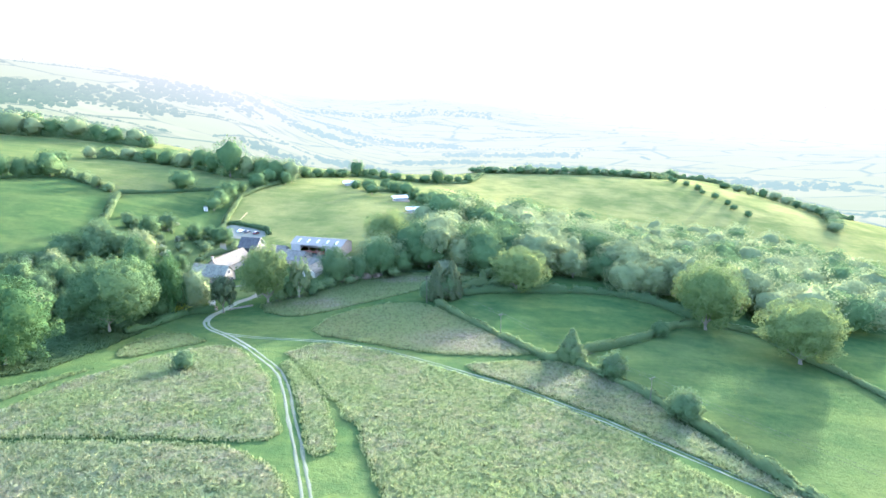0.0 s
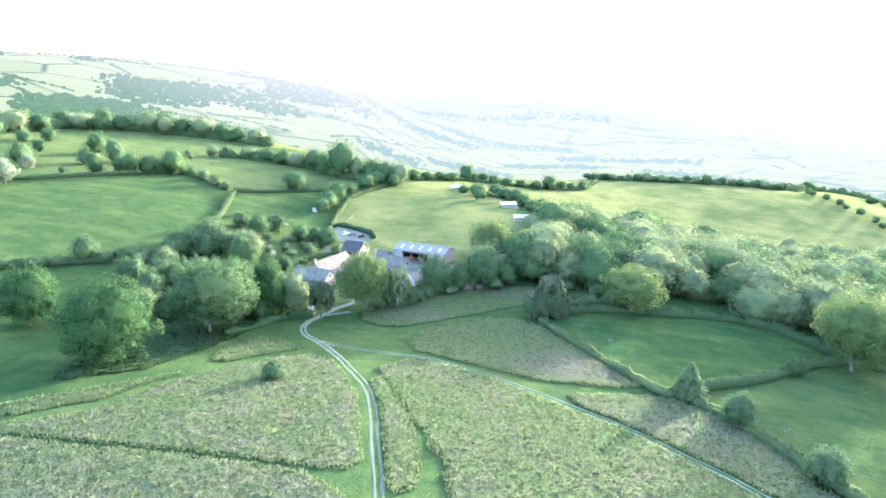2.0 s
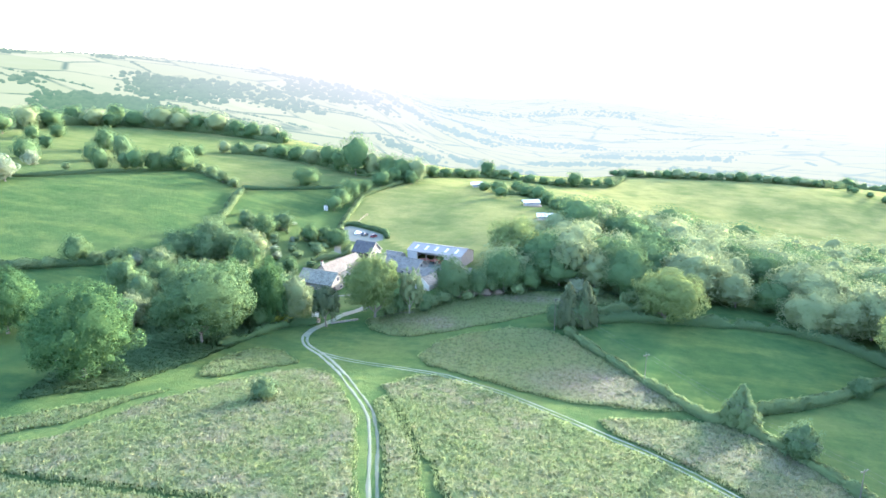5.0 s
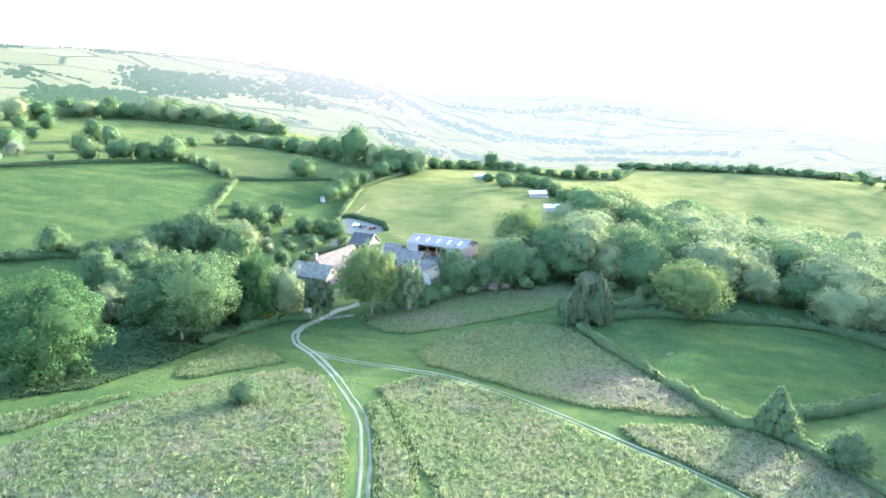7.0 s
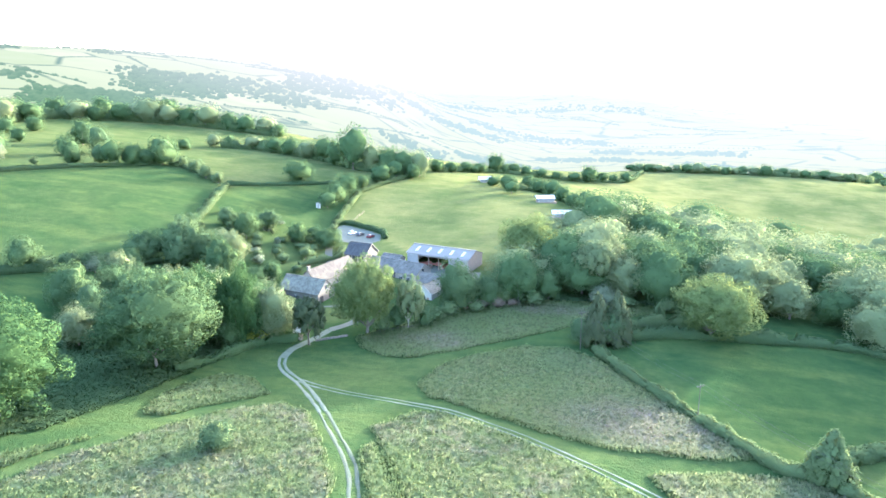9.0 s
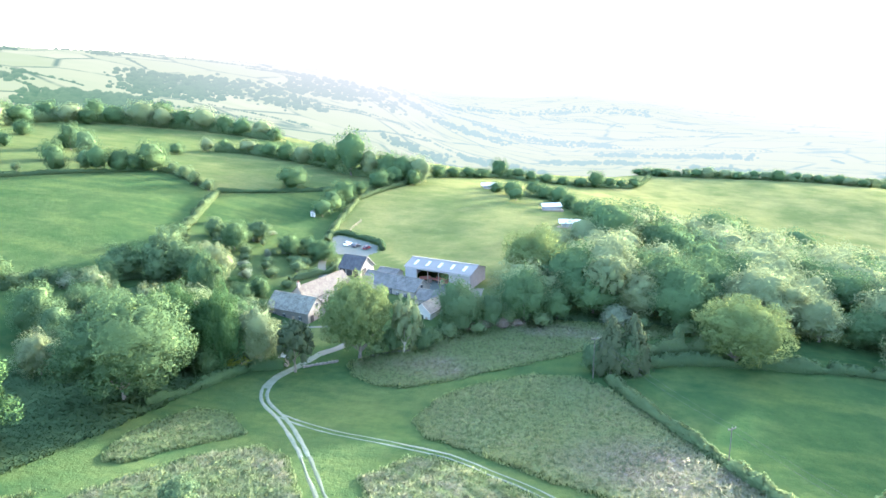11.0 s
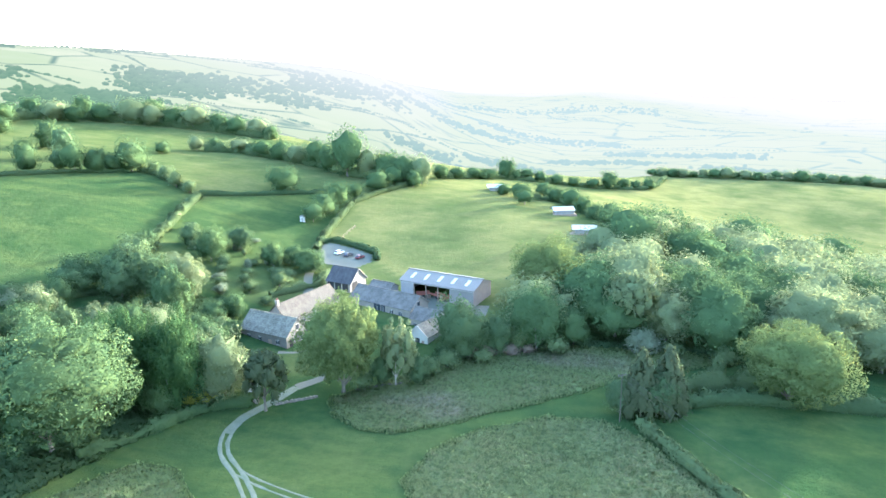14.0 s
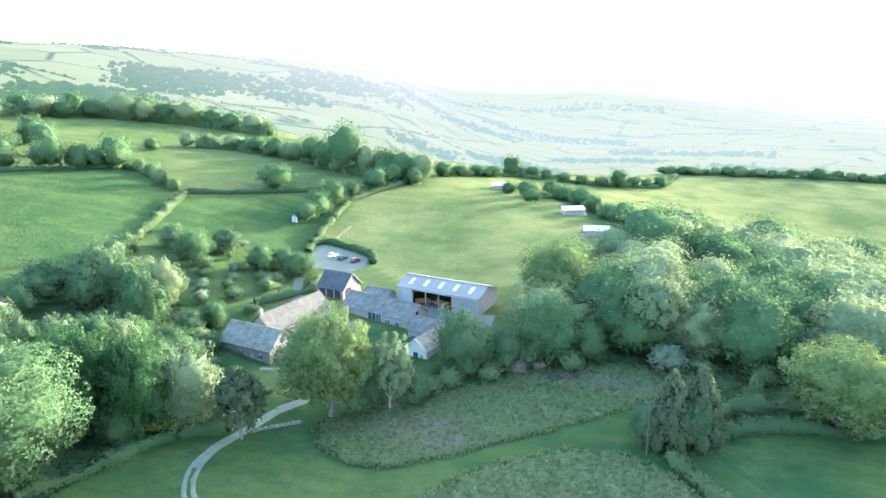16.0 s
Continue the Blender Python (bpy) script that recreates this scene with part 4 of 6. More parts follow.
for k in range(70):
    x, y = fr.uniform(-166, -108), fr.uniform(298, 352)
    if inside(GARDEN, np.array([x]), np.array([y]))[0] and k % 3:
        tree("bush" if k % 4 else "silver", x, y, fr.uniform(1.6, 4.0), fr.uniform(2.5, 5.5), "rounded leafy shrub among grass and trees", "shrubs round the farm", "shrub", "shrub")
for x, y, high, wide in [(-38, 280.5, 3.2, 6), (-33.5, 282, 3.8, 6), (-29, 283.5, 3.0, 5), (-43, 279, 3, 5)]:
    tree("russet", x, y, high, wide, "brownish half-dead shrub at the wood's edge", "shrubs round the farm", "shrub", "shrub")
# round the yard
for kind, x, y, high, wide in [("dark", -54, 264, 8, 7.5), ("dark", -46, 279, 18, 14.5), ("dark", -37.5, 282, 12, 9), ("mid", -27, 286, 18, 16), ("bush", -32, 284, 6.5, 6.5), ("mid", -17.5, 290, 11, 10), ("silver", -0.5, 289.5, 7.0, 11), ("dark", -62, 261, 8, 6.5), ("dark", -50, 290, 9, 8)]:
    tree(kind, x, y, high, wide, "bushy tree crowding the edge of the farmyard", "trees round the yard")
# garden and orchard behind the house
for kind, x, y, high, wide in [("mid", -113, 334, 9, 14), ("mid", -120, 338, 7, 9), ("pale", -134, 292, 16, 13), ("mid", -144, 322, 13, 12.5), ("dark", -141, 338, 10, 11.5), ("mid", -125, 331, 9.5, 11), ("mid", -111.5, 333, 9, 11), ("dark", -150, 287, 17, 17), ("mid", -162, 283, 11, 12.5), ("mid", -164, 316, 8, 9), ("mid", -116.5, 288, 8, 9), ("bush", -115, 315, 5, 6), ("bush", -165, 344, 3, 6), ("bush", -138, 320, 4.5, 6), ("silver", -128, 300, 4, 5), ("silver", -168, 262, 6, 6), ("dark", -158, 300, 13, 14), ("dark", -156, 330, 9, 10)]:
    tree(kind, x, y, high, wide, "leafy garden tree above mown grass", "trees behind the house")
# along the lower hedge of the left field
for kind, x, y, high, wide in [("mid", -187, 255, 11.5, 13.5), ("dark", -161, 279, 11.5, 15), ("dark", -150, 283, 13, 15), ("dark", -146, 288, 16, 14), ("dark", -176, 260.5, 6.5, 8), ("dark", -170, 264.5, 7, 9), ("dark", -166, 269.5, 6, 9), ("bush", -193, 246, 4, 7.5), ("mid", -160, 269, 9, 9), ("mid", -131, 281, 17, 14), ("bush", -182, 256, 5, 8), ("bush", -200, 241, 4, 9), ("bush", -208, 235, 4, 9)]:
    tree(kind, x, y, high, wide, "bushy hedgerow tree at the big pasture's edge", "trees of the lower hedge")
tree("mid", -163.5, 420, 14.5, 20, "lone round field tree on dry grass")
# parkland trees to the far left
for kind, x, y, high, wide in [("mid", -414, 459, 15, 19), ("mid", -330, 388, 14.5, 17.5), ("silver", -293, 333, 15, 16), ("silver", -315, 376, 9, 10), ("bush", -290, 373, 4.5, 5), ("mid", -382, 476, 12, 15), ("mid", -385, 455, 12, 14), ("silver", -300, 320, 10, 10), ("mid", -352, 430, 11, 12), ("far", -455, 520, 13, 16), ("far", -430, 430, 13, 17), ("mid", -345, 350, 12, 14)]:
    tree(kind, x, y, high, wide, "scattered parkland tree on rising pasture", "parkland trees")
for kind, x, y, high, wide in [("mid", -277, 383.5, 15.5, 14), ("mid", -320, 446, 18.5, 20), ("dark", -290, 423, 18, 17), ("mid", -258.5, 393.5, 14.5, 15), ("mid", -253, 403, 13.5, 15.5), ("mid", -242, 413, 18, 20), ("mid", -249, 407, 10.5, 13), ("bush", -229.5, 413.5, 6.5, 8.5), ("bush", -217, 405, 7, 9), ("bush", -203, 392, 8, 7.5), ("bush", -193, 387, 6, 6.5), ("dark", -268, 395, 12, 13), ("mid", -300, 408, 13, 14)]:
    tree(kind, x, y, high, wide, "full-leaved tree in the row above the big pasture", "trees above the big pasture")
# along the double hedge up from the car park
for x, y, high, wide in [(-133.5, 386.5, 8.5, 10.5), (-133, 398, 11.5, 13), (-133, 414, 13, 14.5), (-130, 429, 8.5, 11.5), (-124, 447.5, 11.5, 15.5), (-119.5, 462, 11, 12.5), (-109.5, 465, 11, 11)]:
    tree("mid", x, y, high, wide, "round-headed tree rising from a clipped hedge", "trees of the double hedge")
# the belt at the head of the fields
BELT = [(-265, 507, 10, 12), (-258, 516.5, 10, 11), (-270, 479, 8.5, 11.5), (-241, 519.5, 10, 16.5), (-222, 512.5, 11, 16), (-208, 510, 14, 17.5), (-192, 500.5, 14, 17), (-176, 493, 16.5, 17), (-149.5, 472, 27, 24), (-139, 476.5, 17, 19), (-126.5, 473.5, 19, 18.5), (-117, 474, 16, 16.5), (-108, 476.5, 16.5, 16), (-164, 483, 19, 18.5), (-231, 524, 9, 14), (-184, 505, 13, 16), (-155, 488, 16, 16), (-132, 488, 16, 17), (-115, 490, 14, 14)]
# every third belt tree gets the pale leaves, painting in some haze
for i, (x, y, high, wide) in enumerate(BELT):
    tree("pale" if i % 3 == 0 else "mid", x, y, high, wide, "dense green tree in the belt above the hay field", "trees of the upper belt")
BELT2 = [(-425, 495, 18, 23), (-422, 516, 17, 24), (-434, 556, 18, 21), (-412, 556, 17, 23), (-416, 588, 19, 25), (-390, 579, 17, 26), (-372, 587, 22, 29), (-362, 602, 23, 29), (-343, 601, 19, 27), (-325, 600, 20, 27), (-309, 608, 17, 24), (-294, 609, 16, 23), (-278, 610, 15, 22), (-265, 609, 12, 17), (-400, 560, 15, 20), (-355, 590, 17, 22), (-450, 530, 17, 22), (-470, 500, 17, 22)]
# pale crowns mixed in here too, standing for haze
for i, (x, y, high, wide) in enumerate(BELT2):
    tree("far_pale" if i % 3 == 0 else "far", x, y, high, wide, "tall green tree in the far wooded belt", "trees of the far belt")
for x, y, high, wide in [(-105, 508, 10, 14), (-97, 519, 8, 13), (-89.5, 532, 7, 13.5), (-81, 542, 8, 14), (-71, 560, 15, 16), (-60, 571, 9, 14.5), (-51, 571, 8.5, 11), (-84, 536, 6, 10), (-66, 565, 8, 12)]:
    tree("far", x, y, high, wide, "green hedgerow tree at the camp field's top", "trees above the camp field")
for x, y, high, wide in [(-62, 477, 7, 11), (-52, 471, 10, 15), (-48, 451, 7.5, 10.5), (-43, 507, 8.5, 12), (-34, 479, 9.5, 12), (-26, 465, 10, 11.5), (-19.5, 450, 10, 11), (-7, 419, 12, 15.5), (8, 416, 15, 17.5), (0, 421, 9, 12), (-13, 436, 9, 11), (-38, 493, 8, 11)]:
    tree("mid", x, y, high, wide, "bushy tree beside the camp field's tents", "trees beside the tents")
for x, y, high, wide in [(-5, 595, 14.5, 16), (5, 605, 9, 13), (14, 613, 7, 11.5), (23, 620, 9, 12), (-16, 586, 7, 12), (-28, 580, 7, 12), (-40, 574, 7, 12)]:
    tree("far", x, y, high, wide, "hedgerow tree on the ridge beyond the tents", "trees on the ridge")
# alternate ridge trees are pale, haze put into the leaf colour
for k in range(24):
    x = 32 + 8.0 * k
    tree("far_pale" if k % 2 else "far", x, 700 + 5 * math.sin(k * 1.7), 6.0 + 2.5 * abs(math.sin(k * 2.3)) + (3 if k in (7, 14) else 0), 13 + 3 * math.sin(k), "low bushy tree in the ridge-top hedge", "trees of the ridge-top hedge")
for k in range(10):
    t = k / 9
    tree("far", 229 + 34 * t + 3 * math.sin(k * 2.1), 708 - 138 * t, 4.5 + 2.5 * abs(math.sin(k * 1.9)), 7 + 2 * abs(math.sin(k * 1.3)), "small bushy tree along a field edge", "trees of the far field edge")
tree("far", 276, 814, 13, 20, "round tree in the hedge behind the ridge")
for k in range(17):
    t = k / 16
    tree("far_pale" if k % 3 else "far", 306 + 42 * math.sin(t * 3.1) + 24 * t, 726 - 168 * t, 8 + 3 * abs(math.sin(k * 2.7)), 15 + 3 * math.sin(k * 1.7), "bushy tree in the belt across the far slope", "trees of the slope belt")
# in the near right-hand fields
for kind, x, y, high, wide, label in [
    ("cypress", 40.5, 198, 11.5, 9, "pointed bushy evergreen in the field hedge"), ("thorn", 51, 185.5, 9.5, 10, "dense rounded thorn tree in the field hedge"),
    ("thorn", 64, 160, 9.5, 10.5, "dense rounded thorn bush in the field hedge"), ("thorn", 77.5, 227.5, 6.5, 6.5, "small thorn in the cross hedge"),
    ("conifer", -2, 256, 16, 9, "ragged brown-green spruce at the hedge's end"), ("conifer", 3.5, 259, 16, 10, "ragged brown-green spruce at the hedge's end"),
    ("dark", 1.5, 257, 11, 10, "dark shrub under the spruces"), ("dark", -6.5, 257, 8, 7.5, "dark holly beside the pole"),
    ("cypress", 17, 279, 6.5, 5, "small golden cypress behind the hedge"), ("thorn", -72.5, 174.5, 6.4, 7.0, "single round hawthorn standing in bracken"),
]:
    tree(kind, x, y, high, wide, label)
tree("golden", -99.5, 243.5, 3.6, 9, "low golden-leaved shrub in the garden", category="shrub", name="shrub")

# the wood that fills the slope to the right
WOOD = [(-38, 287), (-17, 294), (11, 297), (28, 294), (63, 286), (93, 266), (117, 254), (132, 248), (165, 246), (240, 262), (250, 470), (190, 486), (140, 474), (90, 462), (50, 440), (18, 408), (-8, 384), (-24, 360), (-22, 334), (-30, 308)]
wr = np.random.default_rng(11)


def joined_trees(name, places, label):
    """Far trees that cannot be told apart, in one mesh: rows of kind, x, y, height, width."""
    by_material = {}
    for kind, x, y, high, wide in places:
        k = int(abs(x * 7.3 + y * 3.1))
        me = CROWNS[kind][k % len(CROWNS[kind])]
        v = np.empty(len(me.vertices) * 3, np.float32)
        me.vertices.foreach_get("co", v)
        f = np.empty(len(me.polygons) * 3, np.int32)
        me.loops.foreach_get("vertex_index", f)
        w = np.empty(len(me.vertices) * 3, np.float32)
        me.attributes["custom_normal"].data.foreach_get("vector", w)
        w, f = w.reshape(-1, 3), f.reshape(-1, 3)
        f = f[v.reshape(-1, 3)[f, 2].mean(1) > 0.22]
        used = np.unique(f)
        f = np.searchsorted(used, f).astype(np.int32)
        v, w = v.reshape(-1, 3)[used], w[used]
        a = (x * 1.7 + y * 2.3) % 6.28
        v = v.reshape(-1, 3) * (wide, wide, high)
        v = np.column_stack([v[:, 0] * math.cos(a) - v[:, 1] * math.sin(a) + x, v[:, 0] * math.sin(a) + v[:, 1] * math.cos(a) + y, v[:, 2] + float(land(x, y))])
        w = np.column_stack([w[:, 0] * math.cos(a) - w[:, 1] * math.sin(a), w[:, 0] * math.sin(a) + w[:, 1] * math.cos(a), w[:, 2]])
        by_material.setdefault(me.materials[0].name, []).append((v, f, w))
    for key, rows in by_material.items():
        start, verts, faces, normals = 0, [], [], []
        for v, f, w in rows:
            verts.append(v), faces.append(f + start), normals.append(w)
            start += len(v)
        tagged(new(name, poly_mesh(name, np.concatenate(verts), np.concatenate(faces), [bpy.data.materials[key]], True, np.concatenate(normals))), label, "woodland", kind="stuff")


deep_wood = []
for row in range(20):
    for col in range(26):
        x, y = -55 + 16.0 * (col + 0.5 * (row % 2)) + wr.normal(0, 2.4), 240 + 14.6 * row + wr.normal(0, 2.4)
        size = 0.78 + 0.5 * wr.random()
        pick, wide = wr.random(), 0.95 + 0.25 * wr.random()
        if not inside(WOOD, np.array([x]), np.array([y]))[0]:
            continue
        if y < 326 + 0.25 * x and x < 130:
            kind = "mid" if pick < 0.34 else "pale" if pick < 0.95 else "dark"
            tree(kind, x, y, 16.5 * size, 20.5 * size * wide, "crowded broadleaf tree of the hillside wood", "trees of the wood")
        else:
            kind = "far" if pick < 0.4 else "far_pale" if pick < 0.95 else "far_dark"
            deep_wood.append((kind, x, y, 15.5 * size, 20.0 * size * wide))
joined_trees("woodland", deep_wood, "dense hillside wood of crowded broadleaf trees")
tree("ash", -2, 295.5, 19, 14, "tall pale ash with a bare forked trunk at the wood's edge")


# ---- hedges ----
def hedge(points, wide, high, label, material=LEAF_HEDGE, shaggy=0.55, leaf=0.24, density=20.0):
    """A hedge along a plan line: a thick body with a leafy, uneven skin."""
    line = smooth_line(points, 1.5)
    way = np.gradient(line, axis=0)
    way /= np.linalg.norm(way, axis=1)[:, None]
    side = np.stack([way[:, 1], -way[:, 0]], -1)
    n = len(line)
    ground_z = land(line[:, 0], line[:, 1])
    lump = patches(line[:, 0], line[:, 1], 3.2, 9) + 0.6 * patches(line[:, 0], line[:, 1], 1.6, 10) - 0.8
    lift = high * (1 + shaggy * 1.4 * lump)
    ring = [(-0.5, -0.15), (-0.52, 0.45), (-0.42, 0.88), (0, 1.0), (0.42, 0.88), (0.52, 0.45), (0.5, -0.15)]
    v = np.stack([np.column_stack([line + side * (s * wide * 0.76 * (1 + shaggy * 0.8 * lump))[:, None] + rng.normal(0, 0.06 * wide, (n, 2)), ground_z + t * lift * 0.84]) for s, t in ring], 1)
    i = np.arange(n * 7).reshape(n, 7)
    q = np.stack([i[:-1, :-1], i[:-1, 1:], i[1:, 1:], i[1:, :-1]], -1).reshape(-1, 4)
    faces = [q[:, [0, 1, 2]], q[:, [0, 2, 3]]]
    verts = [v.reshape(-1, 3)]
    for end in (0, n - 1):
        faces.append(np.array([[i[end, 0], i[end, k], i[end, k + 1]] for k in range(1, 6)]))
    length = np.linalg.norm(np.diff(line, axis=0), axis=1).sum()
    m = int(length * (wide + 2 * high) * density)
    f = rng.random(m) * (n - 1)
    a = f.astype(int)
    t = (f - a)[:, None]
    g = rng.random(m) * 6
    b = g.astype(int)
    u = (g - b)[:, None]
    p0 = v[a, b] * (1 - u) + v[a, b + 1] * u
    p1 = v[a + 1, b] * (1 - u) + v[a + 1, b + 1] * u
    p = p0 * (1 - t) + p1 * t
    mid = np.column_stack([line[a] * (1 - t) + line[a + 1] * t, ground_z[a] + 0.4 * high])
    d = p - mid
    d /= np.linalg.norm(d, axis=1)[:, None] + 1e-6
    p = p + d * (0.05 + shaggy * rng.random(m) ** 1.3)[:, None]
    nrm = d + rng.normal(0, 0.5, d.shape)
    nrm /= np.linalg.norm(nrm, axis=1)[:, None]
    e = np.cross(nrm, rng.normal(size=nrm.shape))
    e /= np.linalg.norm(e, axis=1)[:, None]
    o = np.cross(nrm, e)
    s = (leaf * (0.6 + 0.8 * rng.random(m)))[:, None]
    soft = d * 0.8 + nrm * 0.4
    soft /= np.linalg.norm(soft, axis=1)[:, None]
    body = v - np.column_stack([line, ground_z + 0.3 * high])[:, None]
    body = (body / np.linalg.norm(body, axis=2)[..., None]).reshape(-1, 3)
    quad = np.stack([p - e * s, p - o * s * 0.7, p + e * s, p + o * s * 0.7], 1).reshape(-1, 3)
    k = np.arange(m * 4).reshape(-1, 4) + n * 7
    verts.append(quad)
    faces += [k[:, [0, 1, 2]], k[:, [0, 2, 3]]]
    me = poly_mesh("hedge", np.concatenate(verts), np.concatenate(faces), [material], True, np.concatenate([body, np.repeat(soft, 4, axis=0)]))
    return tagged(new("hedge", me), label, "hedge", "field hedges")


hedge([(-2, 252), (7, 236), (17, 222), (25, 210), (33, 200), (40, 197.5), (48, 189), (56, 177), (63, 163), (68, 153), (72, 140), (76, 128), (86, 108), (96, 88)], 3.2, 2.1, "long trimmed hedge between bracken and lush pasture", shaggy=0.7)
hedge([(43, 202), (48, 208), (58, 214), (74, 226), (86, 238), (97, 243)], 3.2, 2.3, "clipped cross hedge between two pastures", shaggy=0.6)
hedge([(8, 263), (21, 268), (42, 271), (67, 275), (83, 271), (93, 260), (100, 248)], 2.8, 2.5, "ragged overgrown hedge in front of the wood", shaggy=1.0, material=LEAF_DARK)
hedge([(5, 268), (14, 273), (24, 276), (32, 275)], 4.5, 3.8, "tall overgrown hedge beside the spruces", LEAF_HEDGE, 0.9)
for x, y, high, wide in [(57.4, 213.7, 2.9, 3.6), (61.0, 216.8, 2.7, 3.4), (43.5, 202.5, 2.9, 3.8), (97.5, 243.2, 2.8, 3.6)]:
    tree("bush", x, y, high, wide, "rounded leafy end of a clipped field hedge", "hedge ends", "shrub", "shrub")
hedge([(106, 244), (118, 237), (122, 220), (130, 201), (134, 184), (142, 160), (155, 130)], 2.4, 2.0, "trimmed hedge between two pastures", shaggy=0.4)
hedge([(-168, 322), (-173, 340), (-181, 364), (-187, 384)], 4.0, 2.2, "broad clipped hedge dividing two pastures")
hedge([(-188, 387), (-174, 401), (-159, 416), (-146, 427), (-134, 428)], 2.0, 1.8, "thin dark clipped hedge below the hay field", LEAF_DARK)
hedge([(-119, 355), (-122, 370), (-125, 395), (-127, 417)], 3.0, 2.0, "straight clipped hedge up from the car park")
hedge([(-127, 419), (-122, 437), (-115, 460), (-109, 488)], 2.6, 2.2, "clipped hedge along the top of the camp field")
hedge([(-121, 363), (-117, 368.5), (-106, 365.5), (-96.5, 360), (-93.5, 353)], 2.2, 2.2, "dark clipped hedge round the car park", LEAF_DARK, 0.6)
hedge([(-225, 222), (-196, 244), (-186, 252), (-177, 260), (-165, 271), (-156, 281)], 3.0, 2.6, "overgrown dark hedge below the big pasture", LEAF_DARK, 0.6)
hedge([(-240, 416), (-228, 412), (-210, 399), (-193, 388)], 2.4, 2.4, "bushy hedge above the big pasture", shaggy=0.6)
hedge([(-320, 330), (-293, 348), (-278, 368), (-258, 394), (-243, 412)], 2.2, 1.8, "bushy hedge along the park's edge", LEAF_DARK, 0.6)
hedge([(-88, 245), (-95, 241), (-99, 234), (-102, 224), (-107, 213)], 2.8, 1.7, "rough garden hedge beside the drive", LEAF, 1.0)
# lighter leaf colour on these distant hedges imitates haze
hedge([(-105, 508), (-89, 533), (-71, 559), (-40, 574)], 3.0, 3.0, "bushy overgrown hedge at the camp field's top", LEAF_HEDGE, 0.8, 0.5, 3)
hedge([(-40, 576), (-5, 597), (25, 622), (40, 680)], 3.0, 2.2, "overgrown hedge along the ridge", LEAF_HEDGE, 0.8, 0.5, 3)
hedge([(32, 700), (90, 703), (150, 700), (215, 703)], 4.0, 3.6, "bushy overgrown hedge along the ridge top", LEAF_HEDGE, 0.9, 0.5, 3)
hedge([(215, 703), (250, 765), (276, 812), (332, 820), (388, 805), (470, 756)], 7.0, 5.5, "tall overgrown hedge behind the ridge", LEAF_HEDGE, 0.9, 0.6, 2)
hedge([(-50, 468), (-34, 480), (-20, 452), (-5, 425), (10, 412)], 3.0, 3.0, "overgrown hedge behind the tents", LEAF_HEDGE, 0.9, 0.5, 3)
hedge([(-425, 492), (-430, 540), (-414, 574), (-380, 585), (-340, 600), (-300, 607), (-262, 608)], 12, 7, "bushy undergrowth beneath the far wooded belt", LEAF_HEDGE, 0.9, 0.8, 1.2)
hedge([(-262, 511), (-240, 520), (-205, 509), (-176, 494), (-150, 476), (-128, 476), (-108, 480)], 7, 5, "bushy undergrowth beneath the upper belt", LEAF_HEDGE, 0.9, 0.6, 2)
hedge([(-114, 306), (-108, 316), (-104, 324), (-106, 334)], 2.2, 1.7, "dark uneven hedge beside the drive", LEAF_HEDGE, 1.0)


# ---- buildings ----
def roof_material(name, colour, other, course, length, rough=0.75):
    """Roof slates or tiles in courses, each a little different."""
    n = Nodes(name)
    where = n.local()
    tiles = n.add("TexBrick", Vector=where, Scale=1.0)
    for key, value in (("Brick Width", length), ("Row Height", course), ("Mortar Size", 0.02), ("Bias", 0.0)):
        tiles.inputs[key].default_value = value
    n.put(tiles.inputs["Color1"], colour), n.put(tiles.inputs["Color2"], other)
    n.put(tiles.inputs["Mortar"], tuple(c * 0.45 for c in other))
    stain = n.ramp(n.noise(1.8, where, 4), 0.4, 0.68)
    base = n.mix(n.math("MULTIPLY", stain, 0.55), tiles.outputs["Color"], tuple(min(0.9, c * 1.5) for c in colour))
    base = n.mix(n.math("MULTIPLY", n.ramp(n.noise(0.5, where, 3), 0.55, 0.75), 0.4), base, tuple(c * 0.5 for c in other))
    return n.done(n.add("BsdfPrincipled", **{"Base Color": base, "Roughness": rough, "Specular IOR Level": 0.1, "Normal": n.bump(n.math("SUBTRACT", 1.0, tiles.outputs["Fac"]), 0.03)}))


ROOF_STONE = roof_material("stone_slates", (0.13, 0.125, 0.095), (0.09, 0.088, 0.068), 0.45, 0.6)
ROOF_PALE = roof_material("lichened_stone_slates", (0.058, 0.055, 0.044), (0.045, 0.043, 0.035), 0.4, 0.5)
ROOF_DARK = roof_material("dark_slates", (0.05, 0.05, 0.05), (0.036, 0.037, 0.038), 0.3, 0.35, 0.6)
ROOF_SLATE = roof_material("blue_slates", (0.10, 0.095, 0.08), (0.072, 0.069, 0.06), 0.3, 0.35, 0.6)


def slab(points, thick):
    """A thin solid below a four-cornered face."""
    bm = bmesh.new()
    p = [Vector(q) for q in points]
    down = -(p[1] - p[0]).cross(p[3] - p[0]).normalized() * thick
    a, b = [bm.verts.new(q) for q in p], [bm.verts.new(q + down) for q in p]
    bm.faces.new(a), bm.faces.new(b[::-1])
    for i in range(4):
        j = (i + 1) % 4
        bm.faces.new((a[j], a[i], b[i], b[j]))
    return bm


